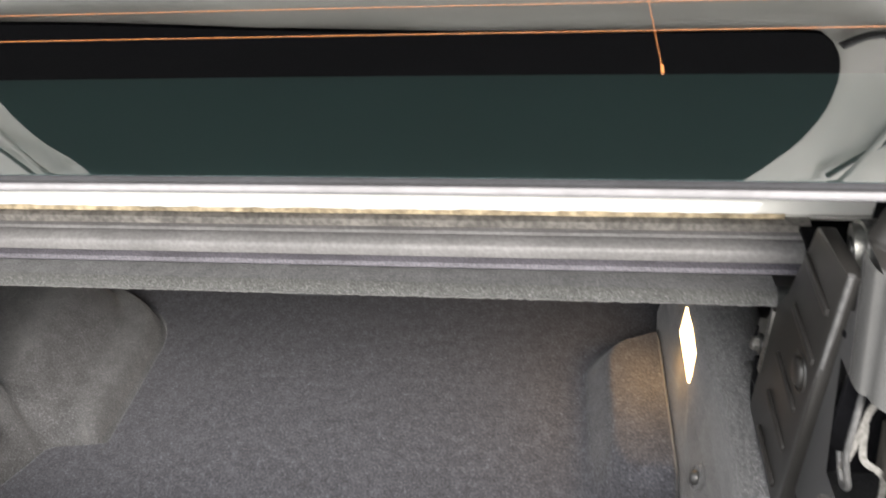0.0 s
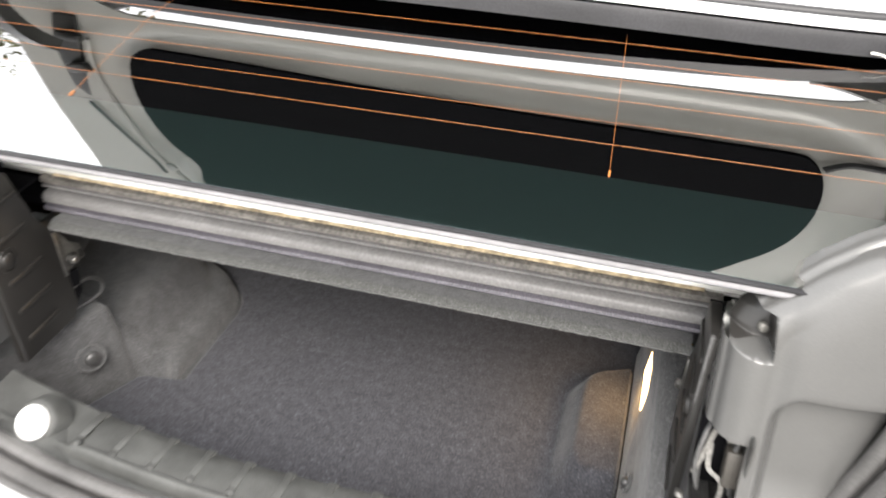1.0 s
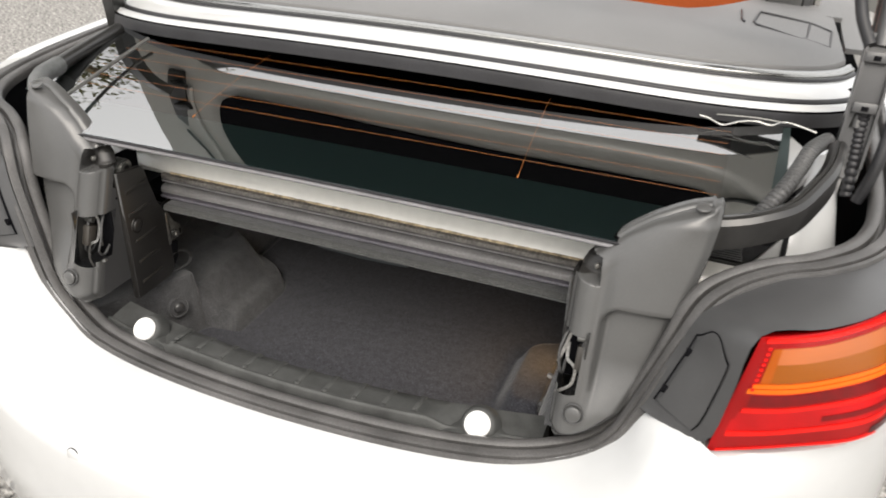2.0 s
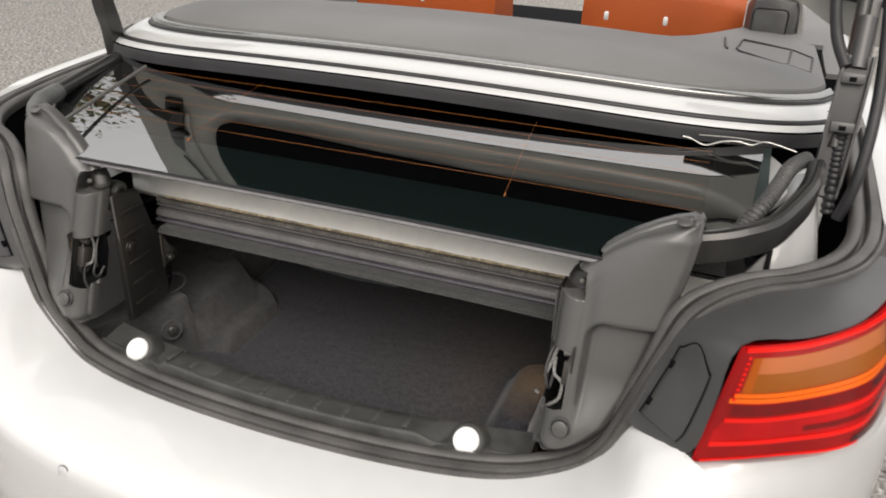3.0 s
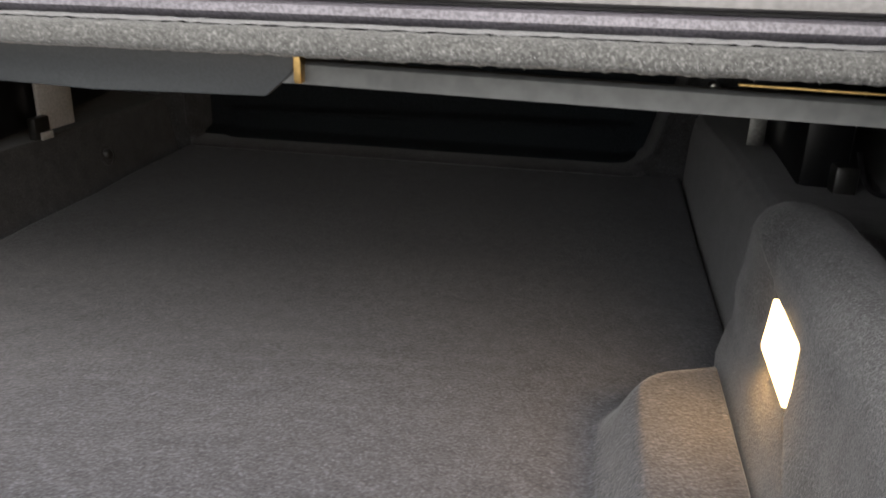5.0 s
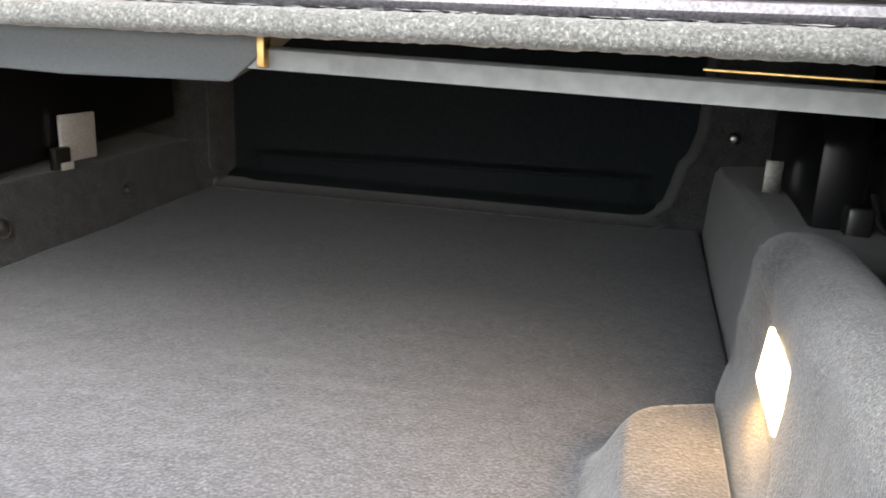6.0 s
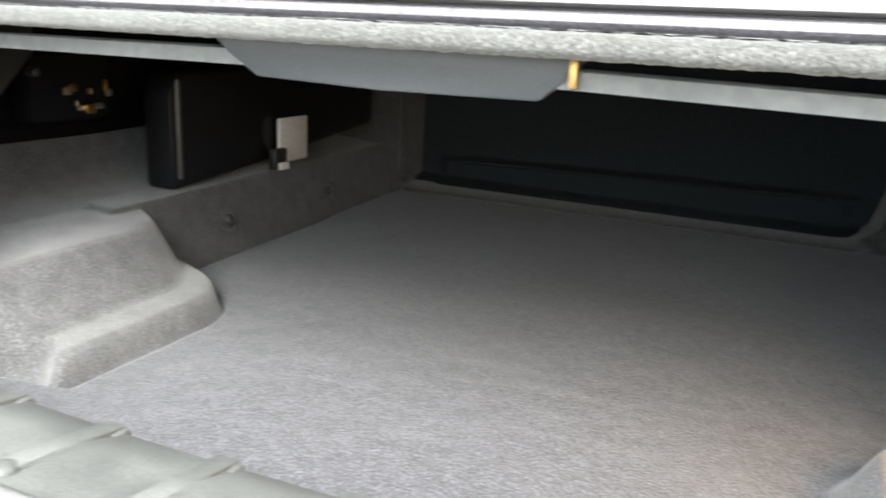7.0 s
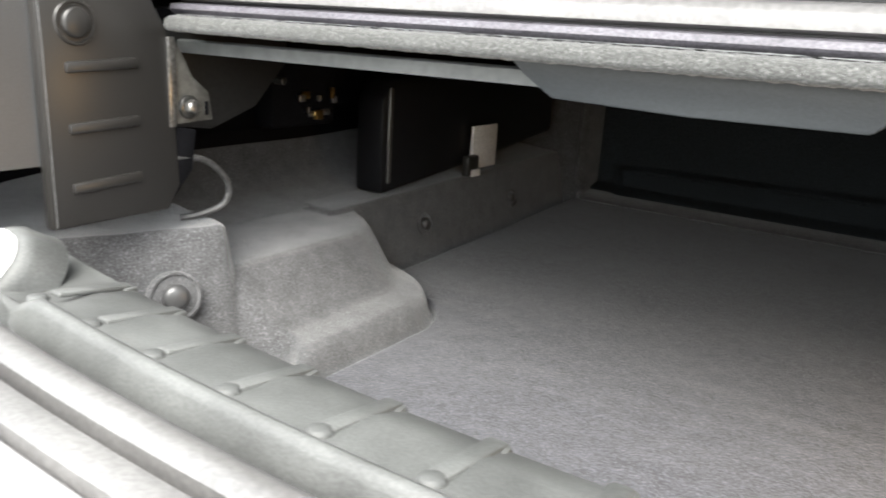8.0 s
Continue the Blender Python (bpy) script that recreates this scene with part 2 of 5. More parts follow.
def box(centre, size, bevel=0.003, bm=None, turn=None):
    own = bmesh.new()
    bmesh.ops.create_cube(own, size=1.0)
    for v in own.verts:
        v.co = Vector((v.co.x * size[0], v.co.y * size[1], v.co.z * size[2]))
    if bevel:
        bmesh.ops.bevel(own, geom=list(own.edges), offset=bevel, segments=2, affect="EDGES", profile=0.5)
    m = Matrix.Translation(centre) @ (turn if turn else Matrix.Identity(4))
    bmesh.ops.transform(own, matrix=m, verts=own.verts)
    return own


def disc(centre, axis, r, h, bevel=0.0, n=24, taper=1.0):
    """A short cylinder along an axis, from centre on."""
    bm = bmesh.new()
    q = Vector((0, 0, 1)).rotation_difference(Vector(axis).normalized())
    prof = [(0, 0), (r, 0), (r * taper, h - bevel), (r * taper - bevel * 0.4, h - bevel * 0.3), (max(r * taper - bevel, 1e-4), h), (0, h)]
    rows = []
    for rad, hh in prof[1:-1]:
        rows.append([Vector(centre) + q @ Vector((rad * math.cos(2 * math.pi * k / n), rad * math.sin(2 * math.pi * k / n), hh)) for k in range(n)])
    return loft(bm, rows, ring=True, caps=True)


def sheet(fn, us, vs, thick=None, bm=None):
    """A surface of points fn(u, v); thick: an offset that gives it depth."""
    bm = bm or bmesh.new()
    rows = [[Vector(fn(u, v)) for v in vs] for u in us]
    if not thick:
        return loft(bm, rows)
    t = Vector(thick)
    under = [[p + t for p in r] for r in rows]
    loft(bm, rows)
    loft(bm, under)
    loft(bm, [rows[0], under[0]])
    loft(bm, [rows[-1], under[-1]])
    loft(bm, [[r[0] for r in rows], [r[0] for r in under]])
    loft(bm, [[r[-1] for r in rows], [r[-1] for r in under]])
    bmesh.ops.remove_doubles(bm, verts=bm.verts, dist=1e-5)
    return bm


def prism(outline, offset, bevel=0.0):
    bm = bmesh.new()
    off = Vector(offset)
    a = [bm.verts.new(Vector(p)) for p in outline]
    b = [bm.verts.new(Vector(p) + off) for p in outline]
    n = len(a)
    bm.faces.new(a)
    bm.faces.new(b[::-1])
    for i in range(n):
        bm.faces.new((a[i], b[i], b[(i + 1) % n], a[(i + 1) % n]))
    bmesh.ops.recalc_face_normals(bm, faces=bm.faces)
    if bevel:
        bmesh.ops.bevel(bm, geom=list(bm.edges), offset=bevel, segments=2, affect="EDGES", profile=0.5, clamp_overlap=True)
    return bm


def span(a, b, n):
    return [a + (b - a) * k / n for k in range(n + 1)]


def table(rows, z):
    """A value read off rows of (key, value)."""
    for (z0, a), (z1, b) in zip(rows, rows[1:]):
        if z <= z1:
            return a + (b - a) * max(0.0, (z - z0) / (z1 - z0))
    return rows[-1][1]


def blend(a, b, k=0.006):
    """The larger of two heights, with a rounded crease."""
    h = max(0.0, k - abs(a - b)) / k
    return max(a, b) + h * h * k * 0.25


# ---- ground ----
bm = bmesh.new()
ticks = [-400, -80, -20, -8, -4, -2, 0, 2, 4, 8, 20, 80, 400]
loft(bm, [[(x, y, 0.0) for x in ticks] for y in ticks])
tagged(part("ground", bm, ASPHALT, smooth=0), "worn grey asphalt car park surface", "ground", kind="structure")

# ---- the car's outer shell ----
car = thing("car", "white convertible car seen from behind with its boot open", "car")

GASKET = [(0, -0.080, 0.686), (0.2, -0.070, 0.686), (0.35, -0.042, 0.686), (0.44, -0.008, 0.696), (0.495, 0.008, 0.735), (0.53, 0.02, 0.82),
          (0.558, 0.032, 0.90), (0.580, 0.050, 0.952), (0.613, 0.078, 0.974), (0.66, 0.107, 0.988), (0.715, 0.132, 0.997), (0.767, 0.188, 1.000), (0.799, 0.262, 1.004),
          (0.814, 0.36, 1.011), (0.819, 0.475, 1.02), (0.824, 0.60, 1.028), (0.830, 0.78, 1.035)]
TOP = [(0, -0.107, 0.684), (0.2, -0.096, 0.684), (0.35, -0.068, 0.684), (0.45, -0.032, 0.698), (0.508, -0.012, 0.74), (0.547, -0.016, 0.799),
       (0.609, -0.060, 0.816), (0.621, -0.067, 0.804), (0.76, -0.045, 0.848), (0.83, 0.042, 0.856), (0.860, 0.15, 0.872), (0.866, 0.228, 0.975), (0.846, 0.30, 1.012), (0.845, 0.42, 1.028),
       (0.850, 0.75, 1.045), (0.85, 1.2, 1.05), (0.85, 2.2, 1.04)]
OUT = [(0, -0.285), (0.2, -0.272), (0.35, -0.246), (0.45, -0.216), (0.53, -0.182), (0.60, -0.148), (0.672, -0.103), (0.69, -0.091), (0.79, -0.02), (0.86, 0.08),
       (0.90, 0.20), (0.915, 0.30), (0.92, 0.36), (0.925, 0.45), (0.93, 0.75), (0.93, 1.2), (0.93, 2.2)]


def mirror(pts):
    return [(-p[0], *p[1:]) for p in pts[:0:-1]] + list(pts)


def shell_rows():
    tops, outs = mirror(TOP), mirror(OUT)
    tops, outs = curve(tops, 4), curve([(p[0], p[1], 0) for p in outs], 4)
    rows = []
    for t, o in zip(tops, outs):
        zb = 0.45
        row = [(t.x * 0.985, t.y + 0.028, t.z - 0.003)]
        for k, f in ((0, 1.0), (0.35, 0.988), (0.62, 0.962), (0.80, 0.925), (0.885, 0.885), (0.925, 0.845), (0.945, 0.78), (0.96, 0.60), (0.98, 0.30), (1.0, 0.0)):
            row.append((t.x + (o.x - t.x) * k, t.y + (o.y - t.y) * k, zb + (t.z - zb) * f))
        k = 1 - sstep(0.70, 0.93, abs(o.x))
        row += [(o.x * 0.995, o.y + 0.010 * k, 0.43), (o.x * 0.985, o.y + 0.035 * k, 0.40), (o.x * 0.97, o.y + 0.06 * k, 0.37), (o.x * 0.955, o.y + 0.075 * k, 0.345), (o.x * 0.93, o.y + 0.12 * k, 0.34)]
        rows.append(row)
    return rows


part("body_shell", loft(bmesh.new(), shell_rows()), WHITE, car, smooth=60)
for sx in (-0.237, 0.237):
    rim_at = Vector((sx, -0.2535, 0.640))
    face_to = Vector((sx * 0.5, -0.95, 0.12)).normalized()
    part("sensor_ring", disc(rim_at, face_to, 0.0132, 0.0016, 0.0006, 28), RUBBER, car)
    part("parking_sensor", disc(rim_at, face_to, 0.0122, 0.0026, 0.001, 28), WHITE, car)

gas = curve(mirror(GASKET), 6)
GS = [(-0.027, -0.014), (-0.027, -0.002), (-0.0245, 0.003), (-0.019, 0.0055), (-0.012, 0.005), (-0.0085, 0.002), (-0.0075, -0.009), (-0.0025, -0.009), (-0.0015, 0.002), (0.0015, 0.0055), (0.010, 0.0065), (0.0155, 0.005), (0.0165, -0.003),
      (0.0185, -0.003), (0.0195, 0.003), (0.0235, 0.002), (0.026, -0.003), (0.026, -0.014)]
part("boot_seal", sweep(gas, GS), SEAL, car, "black rubber boot seal", smooth=42)

# added near-black sheets paint the shade inside the gutter
for s in (1, -1):
    inner = [p for p in gas if p.x * s > 0.56]
    part("gutter_wall", loft(bmesh.new(), [[(p.x - 0.016 * s, p.y + 0.018, p.z - 0.012), (p.x - 0.02 * s, p.y + 0.03, 0.88), (p.x - 0.03 * s, p.y + 0.05, 0.60)] for p in inner]), DEEP_BLACK, car, "gutter inside the boot seal, its shade put in as black")

# black corner trim beside each tail lamp
TRIM_IN = [(0.524, 0.004, 0.797), (0.533, 0.004, 0.82), (0.562, 0.014, 0.90), (0.588, 0.032, 0.952), (0.664, 0.084, 0.985), (0.722, 0.112, 0.994), (0.776, 0.168, 0.997), (0.808, 0.242, 1.001)]
TRIM_OUT = [(0.549, -0.019, 0.800), (0.615, -0.0635, 0.8175), (0.633, -0.060, 0.89), (0.648, -0.049, 0.978), (0.72, -0.014, 0.987), (0.786, 0.052, 0.993), (0.843, 0.200, 0.986), (0.846, 0.246, 0.994)]
LAMP_TOP = [(0.649, -0.047, 0.976), (0.72, -0.015, 0.984), (0.785, 0.05, 0.99), (0.825, 0.13, 0.988), (0.846, 0.215, 0.982), (0.858, 0.26, 0.974)]
LAMP_LOW = [(0.620, -0.065, 0.806), (0.71, -0.055, 0.838), (0.79, -0.02, 0.852), (0.832, 0.05, 0.857), (0.856, 0.15, 0.872), (0.866, 0.22, 0.93)]


TRIM_A, TRIM_B = curve(TRIM_IN, 4), curve(TRIM_OUT, 4)
LAMP_FOOT, LAMP_HEAD = curve(LAMP_LOW, 8), curve(LAMP_TOP, 8)


def lamp_point(u, v, off=0.0):
    k = u * 40
    i = min(39, int(k))
    a = LAMP_FOOT[i].lerp(LAMP_FOOT[i + 1], k - i)
    b = LAMP_HEAD[i].lerp(LAMP_HEAD[i + 1], k - i)
    n = Vector((0.25 + 0.75 * u, -1.0 + 0.8 * u, 0.12)).normalized()
    return a.lerp(b, v) + n * (off + 0.010 * math.sin(math.pi * v) * (1 - 0.4 * u) * sstep(0, 0.15, u))


def flip(p, s):
    return (p[0] * s, p[1], p[2])


for s in (1, -1):
    rows = [[Vector(flip(a, s)).lerp(Vector(flip(b, s)), k) + Vector((0, -0.006, 0.004)) * math.sin(math.pi * k) for k in span(0, 1, 6)]
            for a, b in zip(TRIM_A, TRIM_B)]
    trim = part("corner_trim", loft(bmesh.new(), rows), PLASTIC, car, "black grained plastic corner trim", smooth=60)

    def trim_point(w, k, off):
        i = min(27, int(w * 4))
        a = TRIM_A[i].lerp(TRIM_A[i + 1], w * 4 - i)
        b = TRIM_B[i].lerp(TRIM_B[i + 1], w * 4 - i)
        return flip(a.lerp(b, k) + Vector((0.15, -0.95, 0.30)) * off + Vector((0, -0.006, 0.004)) * math.sin(math.pi * k), s)

    def cover_point(u, v, off, grow):
        k = 0.16 - grow + (0.60 + 2 * grow) * u
        top = 2.40 + 0.25 * sstep(0, 0.34, u) - 0.32 * sstep(0.40, 1.10, u) + grow
        w = 1.04 - 0.5 * grow + (top - 1.04 + 0.5 * grow) * v
        return trim_point(w, k, off)
    part("cover_joint", sheet(lambda u, v: cover_point(u, v, 0.0022, 0.028), span(0, 1, 10), span(0, 1, 16)), DEEP_BLACK, trim)
    part("service_cover", sheet(lambda u, v: cover_point(u, v, 0.0046, 0.0), span(0, 1, 10), span(0, 1, 16), thick=(0, 0.004, -0.001)), PLASTIC, trim, "black plastic service cover with two slots", smooth=50)
    for v in (0.22, 0.74):
        p = cover_point(0.03, v, 0.004, 0.0)
        part("slot", box((p[0], p[1], p[2]), (0.008, 0.006, 0.011), 0.001), DEEP_BLACK, trim)
    lamp = part("tail_lamp", sheet(lambda u, v: flip(lamp_point(u, v), s), span(0, 1, 40), span(0, 1, 12), thick=(0, 0.020, -0.006)), DEEP_RED, car,
                "red and amber wraparound tail lamp")

    def bar(name, u0, u1, v0, v1, off, mat, label="", hook=0.0, taper=0.0, nu=22, nv=4):
        """A band of the lamp whose outer end turns up."""
        def fn(u, v):
            k = (u - u0) / (u1 - u0)
            mid_v = (v0 + v1) / 2
            vv = mid_v + (v - mid_v) * (1 - taper * sstep(0.6, 1.0, k)) + hook * sstep(0.62, 1.0, k)
            return flip(lamp_point(u, vv, off), s)
        part(name, sheet(fn, span(u0, u1, nu), span(v0, v1, nv), thick=(0, 0.004, -0.001)), mat, lamp, label, smooth=50)

    bar("red_band", 0.045, 0.66, 0.300, 0.372, 0.001, RED_LENS, hook=0.12)
    bar("red_band", 0.035, 0.68, 0.195, 0.300, 0.001, RED_LENS, hook=0.14)
    bar("red_band", 0.060, 0.66, 0.515, 0.540, 0.001, RED_LENS, hook=0.09)
    bar("top_line", 0.03, 0.62, 0.955, 0.985, 0.004, RED_BAR, "bright red upper line")
    # paler amber paints the sky's reflection into the upper window
    bar("amber_window", 0.088, 0.585, 0.775, 0.900, 0.002, AMBER_SKY_SHEEN, "amber indicator window, sky reflection in its pale tone", hook=-0.01)
    bar("amber_reflector", 0.075, 0.60, 0.622, 0.785, 0.0016, DEEP_AMBER, "deep amber reflector", hook=0.02)
    bar("amber_bar", 0.050, 0.62, 0.586, 0.618, 0.004, AMBER_BAR, "bright amber light bar", hook=0.06)
    bar("amber_bar", 0.040, 0.64, 0.540, 0.576, 0.004, AMBER_BAR, "bright amber light bar", hook=0.09)
    bar("amber_edge", 0.600, 0.632, 0.65, 0.88, 0.004, AMBER_BAR, nu=3, nv=8)
    bar("amber_inner_edge", 0.066, 0.090, 0.62, 0.90, 0.002, AMBER, nu=2, nv=8)
    for k in range(9):
        bar("light_dot", 0.047, 0.057, 0.56 + 0.042 * k, 0.578 + 0.042 * k, 0.004, RED_BAR, nu=2, nv=2)
    bar("dark_band", 0.06, 0.64, 0.425, 0.515, 0.002, DARK_RED, hook=0.10)
    bar("smoked_end", 0.46, 0.60, 0.462, 0.510, 0.0026, SMOKED, hook=0.05)
    bar("light_bar", 0.05, 0.66, 0.372, 0.405, 0.004, RED_BAR, "bright red light bar", hook=0.14)
    bar("dark_band", 0.25, 0.60, 0.235, 0.285, 0.002, DARK_RED, hook=0.10)
    bar("light_bar", 0.035, 0.68, 0.155, 0.195, 0.004, RED_BAR, "bright red light bar", hook=0.24)
    bar("smoked_end", 0.42, 0.66, 0.03, 0.085, 0.0024, SMOKED, hook=0.05)
    bar("light_line", 0.03, 0.45, 0.012, 0.03, 0.003, RED_BAR)
    bar("outer_facet", 0.72, 0.985, 0.06, 0.94, 0.0025, RED_LENS, nu=8, nv=8)
    bar("facet_line", 0.70, 0.72, 0.10, 0.92, 0.004, DARK_RED, nu=2, nv=8)
    bar("bulb_pocket", 0.525, 0.585, 0.72, 0.90, 0.0045, DEEP_AMBER, nu=8, nv=6, taper=0.4)
    part("lens_cover", sheet(lambda u, v: flip(lamp_point(u, v, 0.009), s), span(0.004, 0.996, 40), span(0.01, 0.99, 12)), CLEAR_LENS, lamp, "clear glossy outer lens", smooth=80).visible_shadow = False

# ---- boot sill trim with pads ----
def sill_y(x):
    return -0.085 + 0.36 * x * x


def sill_point(u, v):
    """Over the sill from the seal down to the floor."""
    x = -0.40 + 0.80 * u
    y0 = sill_y(x)
    q = 0.30 * x * x
    e = 0.012 * sstep(0.225, 0.26, abs(x))
    prof = [(y0, 0.674), (-0.054 + q, 0.668), (-0.041 + q, 0.671), (-0.0375 + q, 0.686 - e), (-0.0355 + q, 0.6895 - e), (-0.0325 + q, 0.6905 - e), (-0.0295 + q, 0.6890 - e),
            (-0.0275 + q, 0.685 - e), (0.004 + q, 0.6830 - 0.5 * e), (0.024 + q, 0.6775), (0.029 + q, 0.670), (0.034 + q, 0.60), (0.085 + q, 0.515)]
    p = prof[int(round(v * 12))]
    return (x, p[0], p[1])


sill = part("sill_trim", sheet(sill_point, span(0, 1, 60), span(0, 1, 12)), SILL, car, "black plastic loading sill trim with ribs", smooth=48)
rib = None
for k in range(10):
    x = -0.242 + 0.0495 * k
    bm = box((0, 0.0, 0.0), (0.0090, 0.044, 0.0030), 0.0014, turn=pose(0, 0, 0, -8.3))
    if rib is None:
        rib = part("rib", bm, SILL, sill)
        rib.location = (x, 0.0040 + 0.28 * x * x, 0.6817)
        rib_end = part("rib_end", box((0, 0, 0), (0.013, 0.010, 0.0050), 0.0024), SILL, sill)
        rib_end.location = (x, 0.0215 + 0.3 * x * x, 0.6770)
        nub = part("rib_nub", disc((0, 0, 0), (0, 0, 1), 0.0055, 0.0028, 0.0020, 16), SILL, sill)
        nub.location = (x, -0.0200 + 0.17 * x * x, 0.6838)
    else:
        bm.free()
        repeat("rib", rib, sill, pose(x, 0.0040 + 0.28 * x * x, 0.6817))
        repeat("rib_end", rib_end, sill, pose(x, 0.0215 + 0.3 * x * x, 0.6770))
        repeat("rib_nub", nub, sill, pose(x, -0.0200 + 0.17 * x * x, 0.6838))
for s in (1, -1):
    base = bmesh.new()
    outline = [(-0.085, -0.035, 0), (-0.05, -0.042, 0), (0.05, -0.042, 0), (0.085, -0.030, 0), (0.06, 0.0, 0), (0.032, 0.028, 0), (0.0, 0.040, 0), (-0.032, 0.028, 0), (-0.06, 0.0, 0)]
    ring = [Vector((a, b, 0)) for a, b, _ in outline]
    n = len(ring)
    ring = [p for p in curve([*ring, ring[0]], 4)][:-1]
    loft(base, [[p + Vector((0, 0, -0.02)) for p in ring], [p for p in ring], [p * 0.72 + Vector((0, 0, 0.012)) for p in ring], [p * 0.45 + Vector((0, 0, 0.014)) for p in ring]], ring=True, caps=True)
    bmesh.ops.transform(base, matrix=pose(s * 0.305, 0.0, 0.664, 0, 0, 12 * s), verts=base.verts)
    boss = part("pad_boss", base, SILL, sill, "charcoal plastic boss for the lid stop", smooth=50)
    face = Vector((0, -0.72, 0.70))
    seat_at = Vector((s * 0.305, 0.015, 0.671))
    part("pad_collar", disc(seat_at, face, 0.033, 0.024, 0.006, 32, taper=0.84), SILL, boss)
    part("pad", disc(seat_at + face * 0.0245, face, 0.0205, 0.006, 0.003, 28), PAD, boss, "round white lid stop pad")

# ---- boot interior lining ----
liner = thing("boot_lining", "grey felt lining of an empty car boot", "boot lining")


WHEEL_BULGE = [(-0.02, 0.500), (0.0, 0.520), (0.003, 0.534), (0.008, 0.5435), (0.015, 0.5485), (0.030, 0.5505), (0.044, 0.5525), (0.050, 0.5555), (0.058, 0.565), (0.078, 0.5905),
               (0.085, 0.599), (0.091, 0.6045), (0.098, 0.607), (0.110, 0.6075), (0.4, 0.616)]


def bulge_foot(y):
    k = min(1.0, max(0.0, (y - 0.405) / 0.118))
    return -0.303 - 0.155 * (1 - math.sqrt(max(0.0, 1 - k ** 2.2)))


def left_height(x, y):
    """Height of the left felt lining over the plan: a front block, a stepped bulge and the rear wall with its ledge."""
    face = 0.372 + 0.50 * max(0.0, 0.238 - y) + 0.9 * max(0.0, y - 0.222) ** 1.3
    top = 0.650 - 0.05 * max(0.0, -x - 0.42)
    k = sstep(face - 0.010, face + 0.018, -x) * (1 - sstep(0.240, 0.272, y - 0.28 * max(0.0, -x - 0.39)))
    front = 0.515 + (top - 0.515) * k
    mid = table(WHEEL_BULGE, bulge_foot(y) - x)
    mid = 0.515 + (mid - 0.515) * sstep(0.236, 0.262, y + 0.012 * math.sin(60 * x)) * (1 - sstep(0.515, 0.545, y))
    e = 0.452 + 0.05 * (y - 0.55)
    rear = 0.515 + 0.098 * sstep(e - 0.008, e + 0.018, -x) + 0.008 * sstep(0.5, 0.6, -x)
    rear = 0.515 + (rear - 0.515) * sstep(0.40, 0.47, y)
    return blend(blend(front, mid), rear) + 0.0012 * noise.noise((x * 22, y * 22, 3.0))


xs = sorted(set(span(-0.80, -0.50, 8) + span(-0.50, -0.285, 120)))
ys = sorted(set(span(0.05, 0.6, 170) + span(0.6, 1.2, 30)))
part("side_lining", sheet(lambda x, y: (x, y, left_height(x, y)), xs, ys), LINER, liner, smooth=80)

# right lining: a rounded block that carries the lamp, and the rear wall behind it
LAMP_BLOCK = [(0.362, 0.500), (0.357, 0.530), (0.356, 0.556), (0.361, 0.580), (0.3695, 0.606), (0.3745, 0.630), (0.3765, 0.652), (0.3775, 0.666), (0.381, 0.677), (0.388, 0.685), (0.399, 0.690),
              (0.413, 0.690), (0.426, 0.685), (0.437, 0.673), (0.448, 0.650), (0.462, 0.610), (0.475, 0.55)]


def block_point(u, y):
    """Along the block's outline (u) and back to its rounded end (y)."""
    k = u * (len(LAMP_BLOCK) - 1)
    i = min(len(LAMP_BLOCK) - 2, int(k))
    x, z = lerp(LAMP_BLOCK[i], LAMP_BLOCK[i + 1], k - i)
    x -= 0.009 * sstep(0.398, 0.455, y) * sstep(0.585, 0.625, z) * (1 - sstep(0.40, 0.43, x))
    end = min(1.0, max(0.0, (y - 0.440) / 0.064))
    f = max(0.0, 1 - end ** 5) ** 0.2
    x, z = 0.436 + (x - 0.436) * f, 0.50 + (z - 0.50) * (0.10 + 0.90 * f)
    z -= 0.10 * max(0.0, 0.16 - y) * sstep(0.62, 0.68, z)
    w = 0.0010 * noise.noise((y * 30, z * 30, 7.0))
    # the felt stands proud round the lens, most along its front and upper edges
    dy, dz = y - 0.348, z - 0.6272
    a, b = 12.69 * dy + 24.56 * dz, 14.21 * dy - 33.02 * dz
    m = abs(a) + abs(b)
    proud = (0.0032 if b < 0 else 0.0012) * sstep(1.0, 1.16, m) * (1 - sstep(1.6, 3.0, m))
    return (x + w - proud, y, z + w)


part("lamp_block", sheet(block_point, sorted(set(span(0, 0.18, 10) + span(0.18, 0.46, 100) + span(0.46, 1, 40))), sorted(set(span(0.05, 0.28, 40) + span(0.28, 0.41, 90) + span(0.41, 0.505, 40)))), LINER, liner, "grey felt block that holds the boot lamp", smooth=80)


def rear_wall(u, y):
    k = sstep(0.44, 0.52, y)
    path = [(0.386, 0.515), (0.3875, 0.55), (0.390, 0.60), (0.394, 0.640 - 0.012 * sstep(0.75, 1.1, y)), (0.400, 0.651 - 0.014 * sstep(0.75, 1.1, y)), (0.412, 0.655 - 0.016 * sstep(0.75, 1.1, y)), (0.60, 0.652), (0.80, 0.652)]
    i = min(6, int(u * 7))
    x, z = lerp(path[i], path[i + 1], u * 7 - i)
    return (x + 0.006 * (1 - k), y, z - 0.03 * (1 - k))


